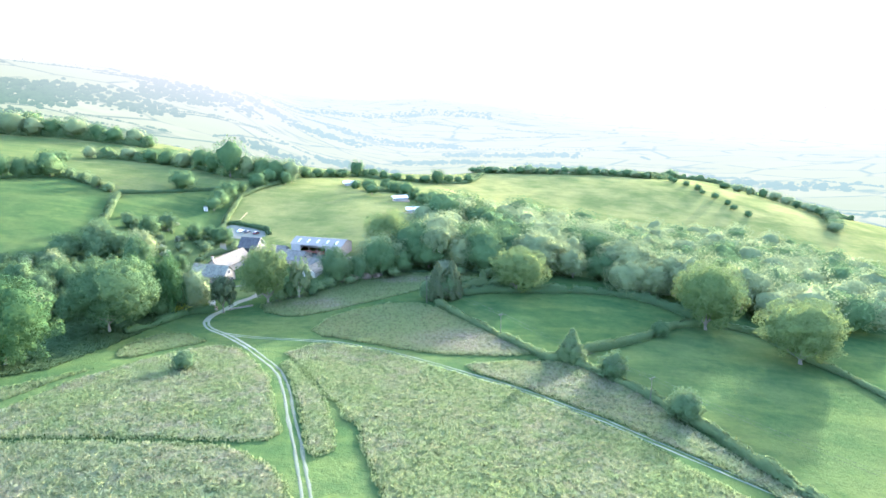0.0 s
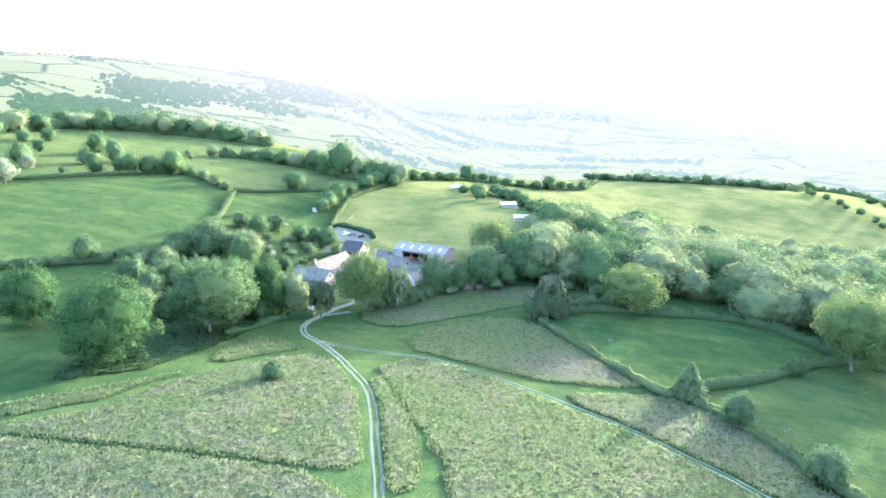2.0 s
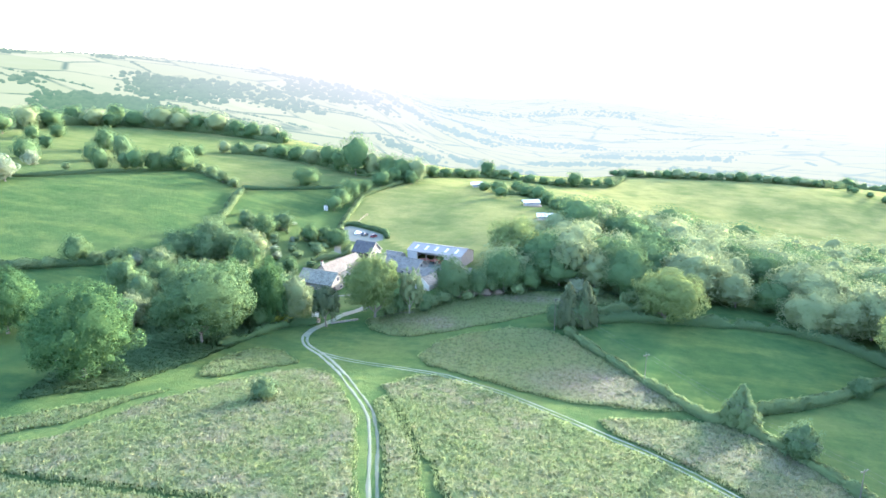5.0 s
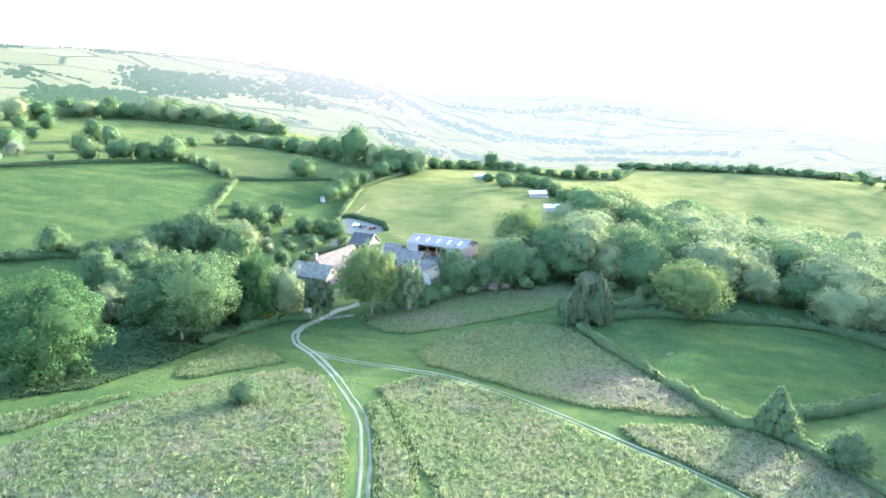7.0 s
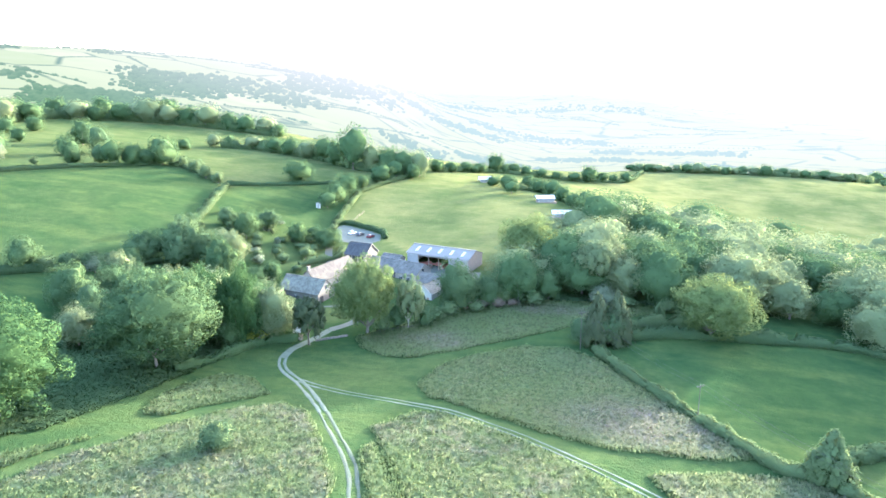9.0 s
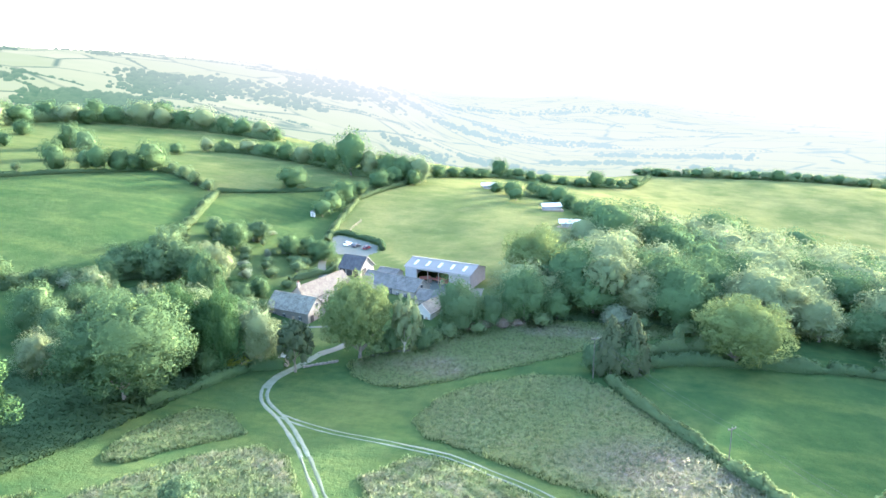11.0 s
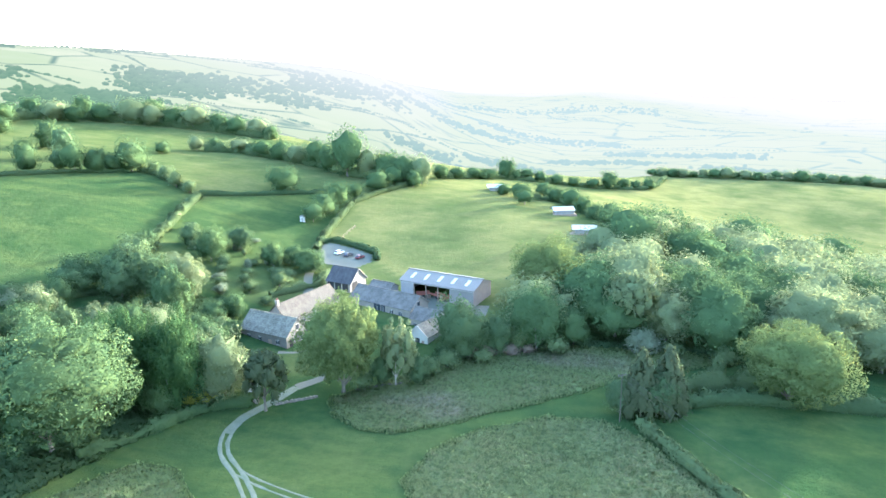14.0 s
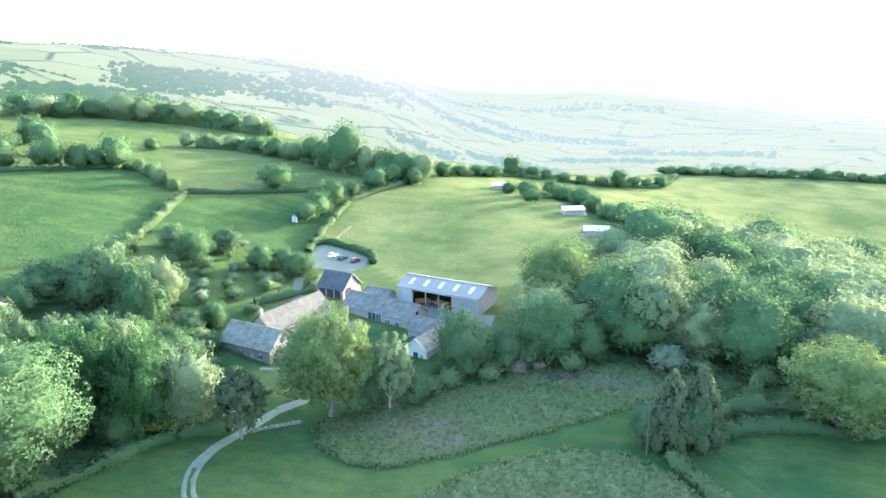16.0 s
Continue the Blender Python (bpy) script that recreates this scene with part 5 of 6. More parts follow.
def gabled(name, start, end, wide, eave, ridge, base, wall, roof, label, over=0.35, openings=(), gable_openings=(), category="building", barge=None):
    """A gabled building along its ridge, from start to end in plan. Openings on the front: x, z, width, height, material name, what."""
    start, end = Vector(start), Vector(end)
    length = (end - start).length
    top = new(name)
    top.location = (start.x, start.y, 0)
    top.rotation_euler = (0, 0, math.atan2(end.y - start.y, end.x - start.x))
    tagged(top, label, category)
    h = wide / 2
    bm = bmesh.new()
    a = [bm.verts.new((0, y, z)) for y, z in ((-h, base), (h, base), (h, eave), (0, ridge - 0.12), (-h, eave))]
    b = [bm.verts.new((length, y, z)) for y, z in ((-h, base), (h, base), (h, eave), (0, ridge - 0.12), (-h, eave))]
    bm.faces.new(a[::-1]), bm.faces.new(b)
    for i in range(5):
        j = (i + 1) % 5
        bm.faces.new((a[i], a[j], b[j], b[i]))
    bmesh.ops.recalc_face_normals(bm, faces=bm.faces)
    part("wall", bm, wall, top)
    slope = (ridge - eave) / h
    low = eave - slope * over
    for s in (-1, 1):
        edge = [(-over, s * (h + over), low), (length + over, s * (h + over), low), (length + over, 0, ridge), (-over, 0, ridge)]
        part("roof_slope", slab([(x, y, z + 0.1) for x, y, z in (edge if s < 0 else edge[::-1])], 0.12), roof, top)
    part("ridge_tiles", prism([(-over, ridge + 0.06), (length + over, ridge + 0.06), (length + over, ridge + 0.2), (-over, ridge + 0.2)], -0.16, 0.16), roof, top)
    # openings are solid blocks; doorways only paint the shade of an interior
    for x, z, w, t, material, what in openings:
        o = part(what, boxed(x, -h - 0.06, z, x + w, -h + 0.2, z + t), material, top)
        if what == "window":
            part("window_frame", box(box(box(bmesh.new(), x - 0.08, -h - 0.1, z - 0.1, x + w + 0.08, -h - 0.04, z), x - 0.08, -h - 0.1, z + t, x + w + 0.08, -h - 0.04, z + t + 0.1), x + w / 2 - 0.04, -h - 0.1, z, x + w / 2 + 0.04, -h - 0.062, z + t), WHITE, o)
    for y, z, w, t, material, what in gable_openings:
        o = part(what, boxed(length - 0.2, y, z, length + 0.06, y + w, z + t), material, top)
        if what == "window":
            part("window_frame", box(box(bmesh.new(), length + 0.04, y - 0.08, z - 0.1, length + 0.1, y + w + 0.08, z), length + 0.04, y - 0.08, z + t, length + 0.1, y + w + 0.08, z + t + 0.1), WHITE, o)
    if barge:
        for s in (-1, 1):
            part("barge_board", slab([(length + over + 0.02, s * (h + over), low), (length + over + 0.16, s * (h + over), low), (length + over + 0.16, 0, ridge), (length + over + 0.02, 0, ridge)], 0.3), barge, top)
    return top


def chimney(parent, x, y, z0, z1, size=0.9):
    stack = part("chimney", boxed(x - size / 2, y - size / 2, z0, x + size / 2, y + size / 2, z1, bevel=0.04), STONE, parent)
    part("chimney_cap", boxed(x - size / 2 - 0.1, y - size / 2 - 0.1, z1, x + size / 2 + 0.1, y + size / 2 + 0.1, z1 + 0.15, bevel=0.03), STONE, stack)
    for s in (-0.2, 0.2):
        part("chimney_pot", tube(bmesh.new(), [(x + s, y, z1 + 0.13), (x + s, y, z1 + 0.7)], [0.15, 0.12], 8), RUST, stack)


house = gabled("farmhouse", (-108.5, 284), (-92.4, 279.6), 9.2, -1.2, 2.7, -7, STONE_DARK, ROOF_STONE, "old stone farmhouse under a dark stone-slate roof",
               openings=[(2.5, -3.9, 1.1, 1.2, GLASS, "window"), (6.5, -3.9, 1.1, 1.2, GLASS, "window"), (10.2, -5.0, 1.1, 2.1, TIMBER, "door"), (13.0, -3.9, 1.1, 1.2, GLASS, "window")],
               gable_openings=[(-0.6, -0.6, 1.2, 1.6, GLASS, "window"), (-3.4, -5.0, 1.6, 2.6, INTERIOR_SHADE, "doorway"), (1.4, -4.0, 1.1, 1.2, GLASS, "window")])
wing = gabled("farmhouse_wing", (-101.8, 286.2), (-94.6, 308.5), 8.2, -0.2, 3.7, -6, STONE, ROOF_PALE, "long stone wing under a pale lichened roof",
              openings=[(6, -3.2, 1.1, 1.3, GLASS, "window"), (11, -3.2, 1.1, 1.3, GLASS, "window"), (17, -3.2, 1.1, 1.3, GLASS, "window")])
chimney(wing, 0.6, 0, 2.7, 4.9)
gabled("cart_shed", (-99.6, 325.6), (-90.2, 322.9), 9.0, 1.0, 5.0, -3, STONE, ROOF_DARK, "stone cart shed under a dark slate roof",
       openings=[(0.6, -1.9, 2.5, 2.5, INTERIOR_SHADE, "doorway"), (3.6, -1.9, 2.5, 2.5, INTERIOR_SHADE, "doorway"), (6.6, -1.9, 2.3, 2.5, INTERIOR_SHADE, "doorway")],
       gable_openings=[(-3.4, -2.0, 3.0, 3.0, INTERIOR_SHADE, "doorway")], barge=STONE)
gabled("stone_barn", (-87, 315.4), (-64.6, 306.5), 9.4, -0.9, 2.3, -7, STONE, ROOF_SLATE, "converted stone barn under a blue slate roof",
       openings=[(10.0, -4.2, 2.6, 3.0, GLASS, "window"), (13.0, -4.2, 1.4, 3.0, GLASS, "window"), (16.4, -3.6, 1.2, 1.4, GLASS, "window"), (19.8, -3.6, 1.2, 1.4, GLASS, "window")],
       gable_openings=[(-1.0, -0.8, 1.2, 1.4, GLASS, "window")], barge=STONE)
gabled("link_building", (-64.0, 301.0), (-55.8, 298.4), 7.0, -1.6, 0.9, -7, STONE, ROOF_SLATE, "low stone outbuilding under a dark slate roof",
       openings=[(1.2, -4.2, 1.0, 1.2, GLASS, "window")])
cottage = gabled("white_cottage", (-54.6, 300.5), (-59.8, 286.4), 6.6, -2.2, 0.4, -8, WHITE, ROOF_STONE, "small white-walled cottage with a grey roof and rooflights",
                 openings=[(3, -4.4, 1.0, 1.2, GLASS, "window"), (8, -4.4, 1.0, 1.2, GLASS, "window")], gable_openings=[(-0.7, -4.5, 1.4, 1.4, GLASS, "window"), (1.4, -5.6, 0.9, 2.0, TIMBER, "door")], barge=WHITE)
for x in (9.5, 12.2):
    for s in (-1,):
        part("rooflight", slab([(x, s * 2.4, -1.0), (x + 0.9, s * 2.4, -1.0), (x + 0.9, s * 1.2, -0.05), (x, s * 1.2, -0.05)], 0.1), SKYLIGHT, cottage)

gabled("lean_to", (-84.5, 322.5), (-76.5, 319.6), 4.6, 0.3, 1.7, -4, TIMBER_GREY, ROOF_SLATE, "small grey boarded shed beside the farm shed",
       openings=[(1.0, -1.8, 1.2, 1.9, INTERIOR_SHADE, "doorway"), (4.0, -1.2, 1.6, 1.0, GLASS, "window")])

# the open-fronted farm building
shed = new("farm_shed")
shed.location, shed.rotation_euler = (-72.4, 325.4, 0), (0, 0, math.atan2(-8.1, 26.8))
tagged(shed, "steel farm shed with grey sheet roof and rooflights", "building")
SHED_L, SHED_H, SHED_EAVE, SHED_RIDGE, SHED_BASE = 26.6, 6.2, 3.2, 5.4, -4.0
for s in (-1, 1):
    edge = [(-0.5, s * (SHED_H + 0.4), SHED_EAVE), (SHED_L + 0.5, s * (SHED_H + 0.4), SHED_EAVE), (SHED_L + 0.5, 0, SHED_RIDGE), (-0.5, 0, SHED_RIDGE)]
    part("roof_slope", slab(edge if s < 0 else edge[::-1], 0.1), CEMENT, shed)
part("ridge_cap", prism([(-0.6, SHED_RIDGE - 0.02), (SHED_L + 0.6, SHED_RIDGE - 0.02), (SHED_L + 0.6, SHED_RIDGE + 0.14), (-0.6, SHED_RIDGE + 0.14)], -0.35, 0.35), CEMENT, shed)
run = (SHED_RIDGE - SHED_EAVE) / (SHED_H + 0.4)
for k in range(5):
    x = 2.6 + 5.0 * k
    part("rooflight", slab([(x, -4.6, SHED_EAVE + 0.06 + run * (SHED_H + 0.4 - 4.6)), (x + 1.1, -4.6, SHED_EAVE + 0.06 + run * (SHED_H + 0.4 - 4.6)), (x + 1.1, -1.6, SHED_EAVE + 0.06 + run * (SHED_H + 0.4 - 1.6)), (x, -1.6, SHED_EAVE + 0.06 + run * (SHED_H + 0.4 - 1.6))], 0.05), SKYLIGHT, shed)
for k in range(53):
    x = 0.25 + 0.5 * k
    if k % 2 == 0:
        part("roof_rib", slab([(x, -SHED_H - 0.4, SHED_EAVE + 0.035), (x + 0.12, -SHED_H - 0.4, SHED_EAVE + 0.035), (x + 0.12, -0.3, SHED_RIDGE - 0.07), (x, -0.3, SHED_RIDGE - 0.07)], 0.05), CEMENT, shed)
part("back_wall", boxed(0, SHED_H - 0.2, SHED_BASE, SHED_L, SHED_H, SHED_EAVE), TIMBER_GREY, shed)
for x, material in ((0, TIMBER_GREY), (SHED_L - 0.2, TIMBER_GREY)):
    bm = bmesh.new()
    outline = [(-SHED_H, SHED_BASE), (SHED_H, SHED_BASE), (SHED_H, SHED_EAVE - 0.02), (0, SHED_RIDGE - 0.14), (-SHED_H, SHED_EAVE - 0.02)]
    a, b = [bm.verts.new((x, y, z)) for y, z in outline], [bm.verts.new((x + 0.2, y, z)) for y, z in outline]
    bm.faces.new(a[::-1]), bm.faces.new(b)
    for i in range(5):
        bm.faces.new((a[i], a[(i + 1) % 5], b[(i + 1) % 5], b[i]))
    bmesh.ops.recalc_face_normals(bm, faces=bm.faces)
    part("end_wall", bm, material, shed)
for x in (0.3, 4.9, 9.4, 13.8, 18.2, 22.4):
    part("post", boxed(x, -SHED_H, SHED_BASE, x + 0.25, -SHED_H + 0.25, SHED_EAVE - 0.02), TIMBER, shed)
part("front_boarding", boxed(18.2, -SHED_H - 0.05, SHED_BASE, SHED_L - 0.25, -SHED_H + 0.06, SHED_EAVE - 0.05), CEMENT, shed)
part("front_boarding", boxed(0.22, -SHED_H - 0.05, SHED_BASE, 4.8, -SHED_H + 0.06, SHED_EAVE - 0.05), TIMBER_GREY, shed)
part("fascia", boxed(0, -SHED_H - 0.1, SHED_EAVE - 0.55, SHED_L, -SHED_H - 0.06, SHED_EAVE - 0.06), TIMBER_GREY, shed)


def at(parent, x, y):
    p = Matrix.Translation(parent.location) @ parent.rotation_euler.to_matrix().to_4x4() @ Vector((x, y, 0))
    return p.x, p.y, float(land(p.x, p.y))


# what stands in the open bays
def trailer(x, y, turn, label):
    """A flat farm trailer with side boards and two wheels."""
    top = new("farm_trailer")
    top.location, top.rotation_euler = (x, y, float(land(x, y))), (0, 0, turn)
    tagged(top, label, "trailer")
    part("bed", boxed(-2.2, -1.0, 0.75, 2.2, 1.0, 0.92), RUST, top)
    for s in (-1, 1):
        part("side_board", boxed(-2.2, s * 1.0 - 0.03, 0.93, 2.2, s * 1.0 + 0.03, 1.55), RUST, top)
        part("wheel", tube(bmesh.new(), [(-0.3, s * 0.95, 0.42), (-0.3, s * 1.2, 0.42)], [0.42, 0.42], 16), TYRE, top)
    part("drawbar", boxed(2.2, -0.06, 0.7, 3.6, 0.06, 0.82), RUST, top)
    part("prop", boxed(3.2, -0.04, 0.0, 3.3, 0.04, 0.72), RUST, top)


def pallet_stack(x, y, turn, count):
    top = new("pallet_stack")
    top.location, top.rotation_euler = (x, y, float(land(x, y))), (0, 0, turn)
    tagged(top, "stack of weathered timber pallets in the shed", "pallets", "pallets in the shed")
    for k in range(count):
        bm = bmesh.new()
        for i in range(5):
            box(bm, -0.6 + 0.25 * i, -0.5, 0.15 * k + 0.11, -0.6 + 0.25 * i + 0.2, 0.5, 0.15 * k + 0.14)
        for i in range(3):
            box(bm, -0.6, -0.5 + 0.45 * i, 0.15 * k, 0.6, -0.4 + 0.45 * i, 0.15 * k + 0.109)
        part("pallet", bm, TIMBER, top)


x, y, _ = at(shed, 7.0, -3.6)
trailer(x, y, 0.4, "red flat farm trailer parked in the shed")
x, y, _ = at(shed, 12.2, -3.0)
trailer(x, y, 2.6, "red flat farm trailer parked in the shed")
x, y, _ = at(shed, 16.4, -3.4)
trailer(x, y, 1.2, "red flat farm trailer parked in the shed")
for u, v, c in ((9.6, -4.4, 8), (14.6, -4.6, 11), (17.8, -2.4, 9)):
    x, y, _ = at(shed, u, v)
    pallet_stack(x, y, 0.2 * u, c)


# ---- cars ----
def car(x, y, turn, paint, label):
    """A hatchback: pressed body, glazed cabin, lamps and four wheels."""
    top = new("car")
    top.location, top.rotation_euler = (x, y, float(land(x, y)) + 0.06), (0, 0, turn)
    tagged(top, label, "car", "cars in the car park")
    side = [(-2.05, 0.28), (2.0, 0.28), (2.1, 0.55), (2.0, 0.78), (1.15, 0.95), (-1.75, 1.0), (-2.08, 0.8)]
    body = prism(side, -0.86, 0.86)
    bmesh.ops.bevel(body, geom=body.edges[:], offset=0.07, segments=2, affect="EDGES")
    part("body", body, paint, top)
    cabin = prism([(1.15, 0.93), (-1.85, 0.96), (-1.55, 1.40), (-0.9, 1.5), (0.1, 1.5), (0.45, 1.42)], -0.76, 0.76)
    bmesh.ops.bevel(cabin, geom=cabin.edges[:], offset=0.08, segments=2, affect="EDGES")
    part("glazing", cabin, GLASS, top)
    part("roof", boxed(-1.45, -0.68, 1.485, 0.32, 0.68, 1.53, bevel=0.02), paint, top)
    for xx in (-1.3, 1.3):
        for s in (-1, 1):
            w = part("wheel", tube(bmesh.new(), [(xx, s * 0.70, 0.31), (xx, s * 0.90, 0.31)], [0.31, 0.31], 16), TYRE, top)
            part("rim", tube(bmesh.new(), [(xx, s * 0.89, 0.31), (xx, s * 0.915, 0.31)], [0.19, 0.17], 12), WIRE, w)
    for s in (-1, 1):
        part("headlight", boxed(1.98, s * 0.62 - 0.16, 0.62, 2.07, s * 0.62 + 0.16, 0.76, bevel=0.02), SKYLIGHT, top)
        part("tail_light", boxed(-2.1, s * 0.7 - 0.1, 0.72, -2.0, s * 0.7 + 0.1, 0.9, bevel=0.02), RUST, top)


car(-109.6, 355.6, 1.25, CAR_WHITE, "white hatchback parked beside a dark hedge")
car(-105.6, 354.6, 1.25, CAR_DARK, "dark grey hatchback parked beside a dark hedge")
car(-100.4, 353.4, 1.25, CAR_RED, "dark red hatchback parked beside a dark hedge")


# ---- hard ground ----
def pad(name, outline, lift, material, label, category, step=2.0):
    """A made surface that follows the land inside an outline."""
    pts = np.array(outline)
    lo, hi = pts.min(0), pts.max(0)
    xs, ys = np.arange(lo[0], hi[0] + step, step), np.arange(lo[1], hi[1] + step, step)
    PX, PY = np.meshgrid(xs, ys)
    i = np.arange(PX.size).reshape(PX.shape)
    q = np.stack([i[:-1, :-1], i[:-1, 1:], i[1:, 1:], i[1:, :-1]], -1).reshape(-1, 4)
    cx, cy = PX.ravel()[q].mean(1), PY.ravel()[q].mean(1)
    q = q[inside(outline, cx, cy)]
    v = np.stack([PX, PY, land(PX, PY) + lift], -1).reshape(-1, 3)
    return tagged(new(name, poly_mesh(name, v, q, [material], True)), label, category, kind="structure")


pad("yard", [(-84, 318), (-72, 322), (-44, 313), (-46, 300), (-54, 302), (-62, 305), (-76, 312)], 0.06, YARD, "pale concrete farmyard between the buildings", "yard")
pad("car_park", [(-120, 361), (-117, 366.5), (-106, 363.5), (-97, 358.5), (-95, 350), (-98, 343), (-112, 343), (-119, 350)], 0.06, YARD, "pale gravel car park below a hedge", "car park", 1.0)
ribbon("drive", [(-82, 256), (-77.5, 263), (-76, 274), (-80, 290), (-84, 304)], 3.0, 0.06, YARD, "pale gravel drive past the farmhouse", "track")
ribbon("path", [(-95, 272.5), (-89, 274.5), (-83, 278)], 1.4, 0.07, YARD, "pale paved path along the house", "path")
ribbon("lane", [(-112, 346), (-113, 338), (-110, 327), (-106, 318), (-104, 312)], 3.0, 0.06, YARD, "pale lane between garden and sheds", "lane")


# ---- tents ----
def tent(x, y, turn, long, wide):
    """A safari tent on a timber deck: canvas walls, flysheet roof, poles."""
    top = new("safari_tent")
    top.location, top.rotation_euler = (x, y, float(land(x, y))), (0, 0, turn)
    tagged(top, "pale canvas safari tent on a timber deck", "tent", "tents in the camp field")
    part("deck", boxed(-long / 2 - 1.0, -wide / 2 - 0.6, -0.6, long / 2 + 0.6, wide / 2 + 0.6, 0.45), TIMBER, top)
    part("walls", boxed(-long / 2 + 1.5, -wide / 2 + 0.5, 0.45, long / 2 - 0.3, wide / 2 - 0.5, 2.4), TIMBER_GREY, top)
    for s in (-1, 1):
        e = [(-long / 2, s * (wide / 2 + 0.3), 2.2), (long / 2, s * (wide / 2 + 0.3), 2.2), (long / 2, 0, 3.7), (-long / 2, 0, 3.7)]
        part("flysheet", slab(e if s < 0 else e[::-1], 0.05), CANVAS, top)
    for px in (-long / 2 + 0.1, 0, long / 2 - 0.1):
        for s in (-1, 1):
            part("pole", tube(bmesh.new(), [(px, s * wide / 2, 0.4), (px, s * wide / 2, 2.22)], [0.06, 0.06], 6), TIMBER, top)
    for s in (-1, 1):
        part("gable_cloth", boxed(-long / 2 + 1.5, s * wide / 2 * 0.4 - 0.9, 2.35, -long / 2 + 1.54, s * wide / 2 * 0.4 + 0.9, 2.8), CANVAS, top)


tent(-17.5, 402, 0.12, 10.5, 6.0)
tent(-28.5, 436, 0.35, 10.5, 6.0)
tent(-68, 489, 0.2, 10.5, 6.0)


# ---- poles, wires, walls ----
def power_pole(x, y, high, turn):
    top = new("power_pole")
    top.location, top.rotation_euler = (x, y, float(land(x, y))), (0, 0, turn)
    tagged(top, "wooden power pole with a crossarm in the hedge", "pole", "power poles")
    part("mast", tube(bmesh.new(), [(0, 0, -0.5), (0, 0, high)], [0.12, 0.08], 10), POLE, top)
    part("crossarm", boxed(-1.0, -0.07, high - 0.35, 1.0, 0.07, high - 0.2), POLE, top)
    for s in (-0.9, 0.0, 0.9):
        part("insulator", tube(bmesh.new(), [(s, 0, high - 0.2 if s else high), (s, 0, high + 0.08 if s else high + 0.25)], [0.06, 0.05], 8), TIMBER_GREY, top)


POLES = [(-6.4, 252.5, 11.0), (19.8, 217.5, 8.5), (56.5, 168, 8.5), (98, 112, 8.5)]
turn = math.atan2(-50, 36.5) + math.pi / 2
for x, y, high in POLES:
    power_pole(x, y, high, turn)
for (x0, y0, h0), (x1, y1, h1) in zip(POLES, POLES[1:]):
    for s in (-0.9, 0.9):
        a = Vector((x0 + s * math.cos(turn), y0 + s * math.sin(turn), float(land(x0, y0)) + h0 + 0.05))
        b = Vector((x1 + s * math.cos(turn), y1 + s * math.sin(turn), float(land(x1, y1)) + h1 + 0.05))
        pts = [a.lerp(b, k / 10) - Vector((0, 0, 1.1 * 4 * (k / 10) * (1 - k / 10))) for k in range(11)]
        tagged(part("power_line", tube(bmesh.new(), pts, [0.014] * 11, 4), WIRE, None), "thin sagging power line between wooden poles", "cable", "power lines")


# ---- low stone walls ----
def stone_wall(points, high, label):
    """A low dry-stone wall of separate stones laid in courses."""
    line = smooth_line(points, 0.45)
    top = new("stone_wall")
    tagged(top, label, "wall")
    meshes = []
    for k in range(6):
        bm = boxed(-0.22, -0.2, -0.12, 0.22, 0.2, 0.12, bevel=0.03)
        for v in bm.verts:
            v.co += Vector(rng.normal(0, 0.035, 3))
        me = bpy.data.meshes.new("stone")
        bm.to_mesh(me)
        bm.free()
        me.materials.append(STONE_DARK if k % 4 else STONE)
        meshes.append(me)
    for i in range(len(line) - 1):
        p, q = line[i], line[i + 1]
        turn = math.atan2(q[1] - p[1], q[0] - p[0])
        for c in range(int(high / 0.24)):
            shift = 0.5 * (c % 2)
            m = p + (q - p) * shift
            ob = new("stone", meshes[(i * 3 + c * 5) % 6])
            ob.parent = top
            ob.location = (m[0] + rng.normal(0, 0.07), m[1] + rng.normal(0, 0.07), float(land(m[0], m[1])) + 0.06 + 0.23 * c - (0.2 * rng.random() if c else 0))
            ob.rotation_euler = (rng.normal(0, 0.1), rng.normal(0, 0.1), turn + rng.normal(0, 0.18))
            ob.scale = (0.8 + 0.5 * rng.random(), 1, 0.75 + 0.5 * rng.random())
    return top


stone_wall([(-82.4, 246.3), (-80, 248.4), (-75, 252.2)], 0.75, "low dry-stone wall beside the farm gate")
stone_wall([(-67, 257), (-61, 260.5), (-57, 262)], 0.9, "low pale stone wall below the birch")
stone_wall([(-87.2, 245.8), (-89.5, 246.4), (-92, 245.2)], 0.9, "low dry-stone wall beside the farm gate")


# ---- fences, gate, garden things ----
def rail_fence(points, label):
    """A post-and-rail fence with two rails."""
    line = smooth_line(points, 2.4)
    top = new("rail_fence")
    tagged(top, label, "fence")
    for i, p in enumerate(line):
        z = float(land(p[0], p[1]))
        part("post", boxed(p[0] - 0.08, p[1] - 0.08, z - 0.2, p[0] + 0.08, p[1] + 0.08, z + 1.2), TIMBER, top)
        if i:
            o = line[i - 1]
            zo = float(land(o[0], o[1]))
            for h in (0.55, 1.05):
                part("rail", tube(bmesh.new(), [(o[0], o[1], zo + h), (p[0], p[1], z + h)], [0.045, 0.045], 5), TIMBER, top)


rail_fence([(-115, 372), (-115.2, 379), (-114.8, 388)], "pale post-and-rail fence in the camp field")


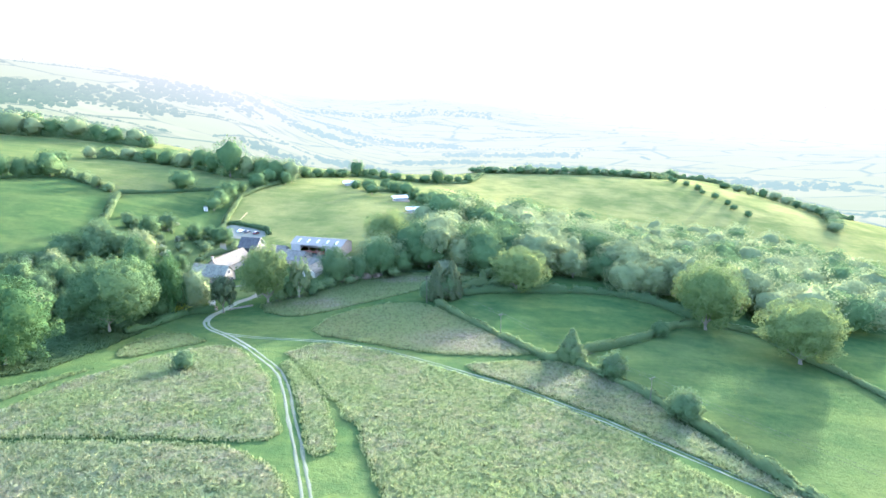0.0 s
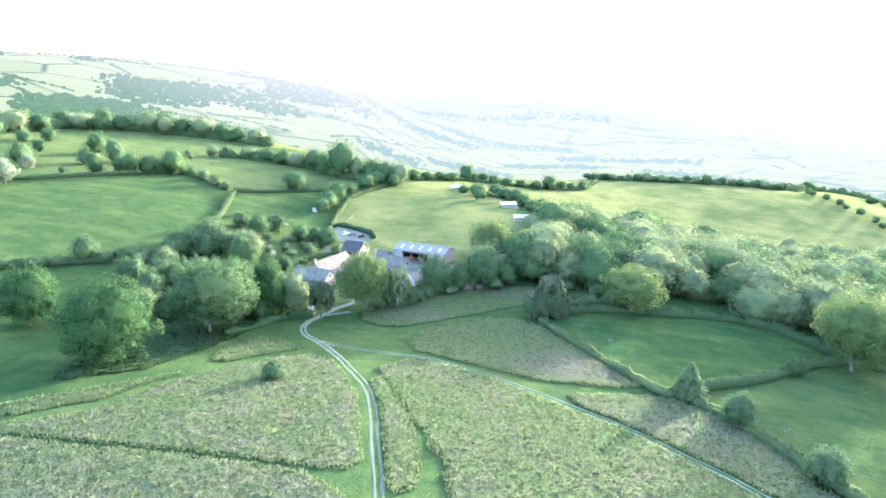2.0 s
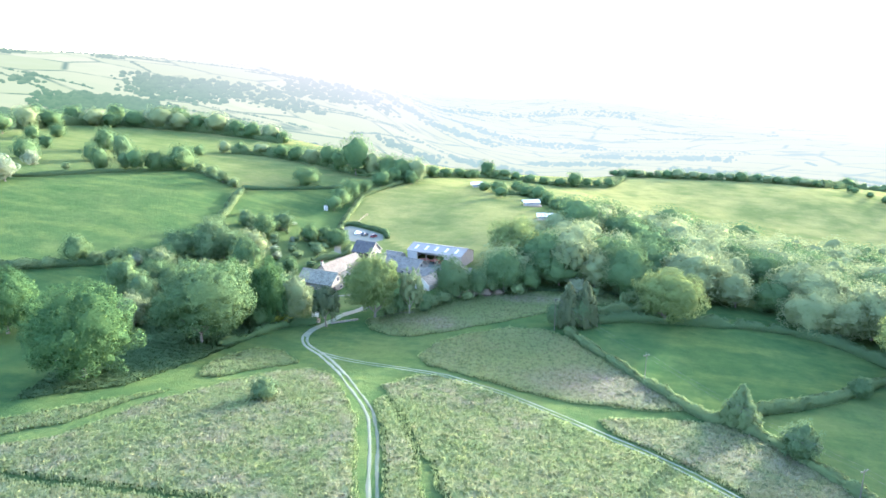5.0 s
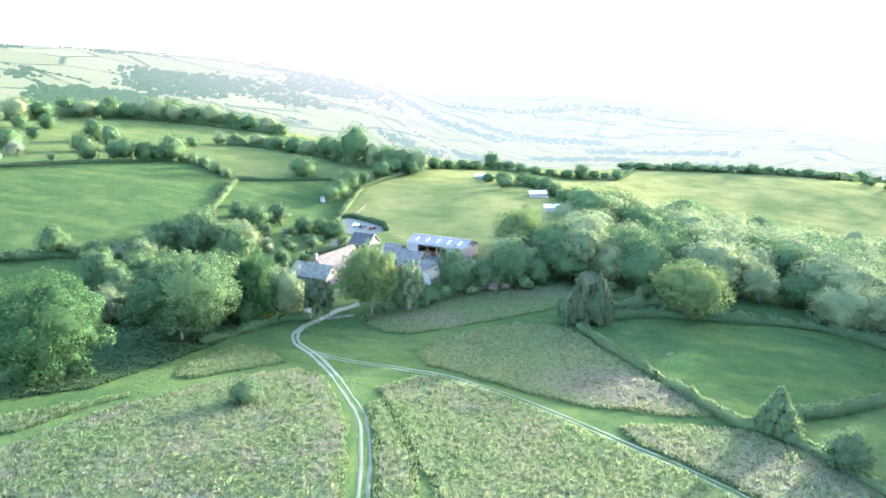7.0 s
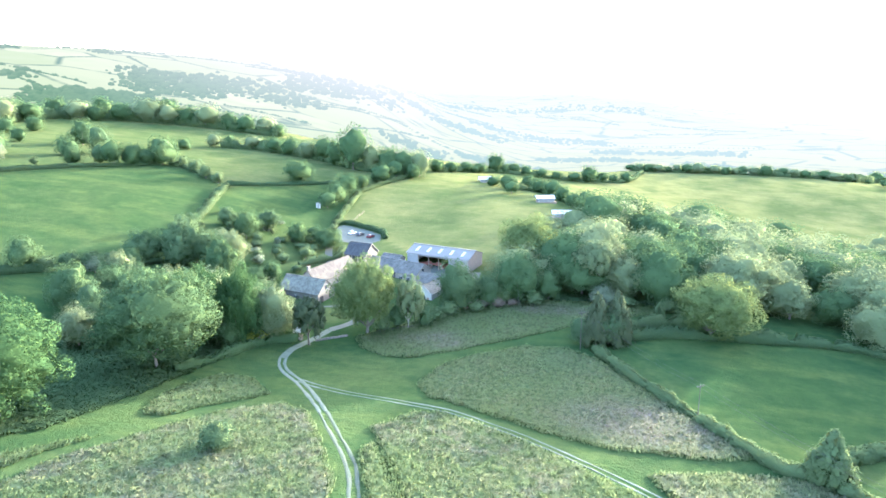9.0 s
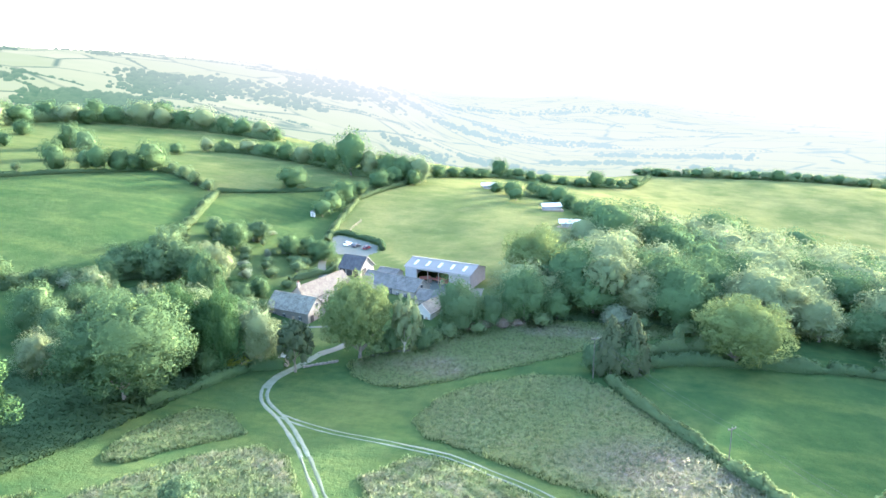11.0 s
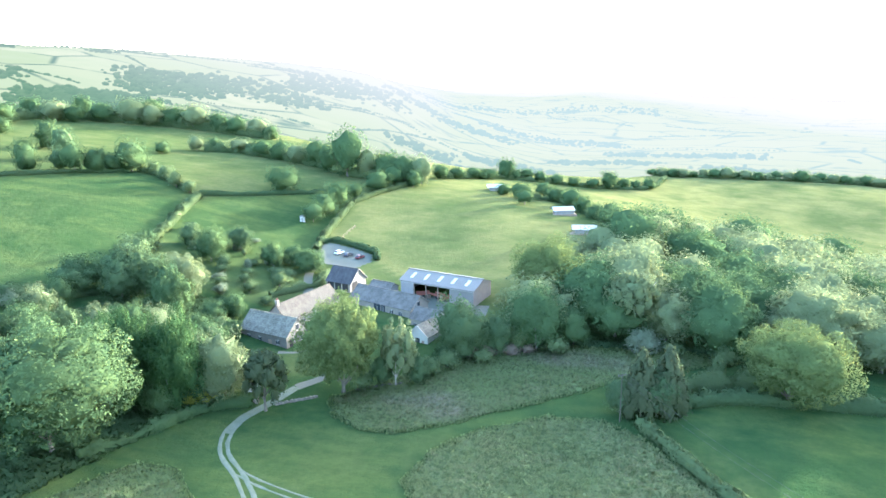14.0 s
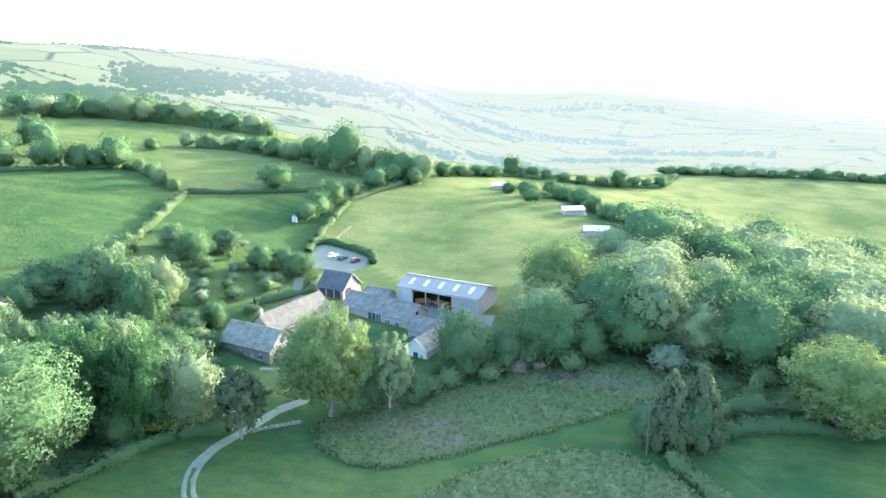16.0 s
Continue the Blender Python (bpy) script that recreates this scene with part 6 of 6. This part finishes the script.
def field_gate(x, y, turn):
    """A five-bar timber field gate standing open."""
    top = new("field_gate")
    top.location, top.rotation_euler = (x, y, float(land(x, y))), (0, 0, turn)
    tagged(top, "open five-bar timber field gate by the drive", "gate")
    part("gatepost", boxed(-0.1, -0.1, -0.3, 0.1, 0.1, 1.5), TIMBER, top)
    for k in range(5):
        part("bar", boxed(0.12, -0.03, 0.25 + 0.22 * k, 3.0, 0.03, 0.33 + 0.22 * k), TIMBER, top)
    part("brace", tube(bmesh.new(), [(0.15, 0.05, 0.28), (2.9, 0.05, 1.15)], [0.045, 0.045], 5), TIMBER, top)
    part("stile", boxed(2.95, -0.04, 0.2, 3.05, 0.04, 1.3), TIMBER, top)


field_gate(-87.0, 246.4, 2.3)


def garden_table(x, y, turn):
    """A white slatted garden table with two benches fixed to it."""
    top = new("garden_table")
    top.location, top.rotation_euler = (x, y, float(land(x, y))), (0, 0, turn)
    tagged(top, "white garden table with benches on the lawn", "table", "garden tables")
    for k in range(4):
        part("slat", boxed(-0.95, -0.4 + 0.2 * k, 0.72, 0.95, -0.24 + 0.2 * k, 0.76), WHITE, top)
    for s in (-1, 1):
        part("bench", boxed(-0.95, s * 0.72 - 0.13, 0.42, 0.95, s * 0.72 + 0.13, 0.46), WHITE, top)
        part("leg", boxed(s * 0.75 - 0.05, -0.8, 0.0, s * 0.75 + 0.05, 0.8, 0.42), WHITE, top)
        part("upright", boxed(s * 0.75 - 0.05, -0.3, 0.42, s * 0.75 + 0.05, 0.3, 0.72), WHITE, top)


garden_table(-102.5, 251.2, 0.3)
garden_table(-107.5, 253.2, 1.1)

# a white ridge tent on the lawn
small = new("ridge_tent")
small.location, small.rotation_euler = (-91, 252, float(land(-91, 252))), (0, 0, 0.25)
tagged(small, "small white ridge tent on the garden lawn", "tent")
for s in (-1, 1):
    e = [(-1.3, s * 1.3, 0.05), (1.3, s * 1.3, 0.05), (1.3, 0, 1.9), (-1.3, 0, 1.9)]
    part("canvas_slope", slab(e if s < 0 else e[::-1], 0.03), CANVAS, small)
part("ridge_pole", tube(bmesh.new(), [(-1.4, 0, 1.88), (1.4, 0, 1.88)], [0.03, 0.03], 6), TIMBER, small)
for x in (-1.25, 1.25):
    part("tent_pole", tube(bmesh.new(), [(x, 0, 0), (x, 0, 1.9)], [0.03, 0.03], 6), TIMBER, small)

# a white field hut under the paddock trees
hut = new("field_hut")
hut.location, hut.rotation_euler = (-137.5, 384.5, float(land(-137.5, 384.5))), (0, 0, 0.2)
tagged(hut, "small white field hut under paddock trees", "hut")
part("walls", boxed(-1.0, -0.9, -0.3, 1.0, 0.9, 2.3, bevel=0.04), CANVAS, hut)
part("roof", prism([(-1.2, 2.3), (1.2, 2.3), (1.2, 2.4), (0, 2.9), (-1.2, 2.4)], -1.1, 1.1), CEMENT, hut)
part("door", boxed(-0.4, -0.95, 0.0, 0.4, -0.88, 1.9), TIMBER_GREY, hut)
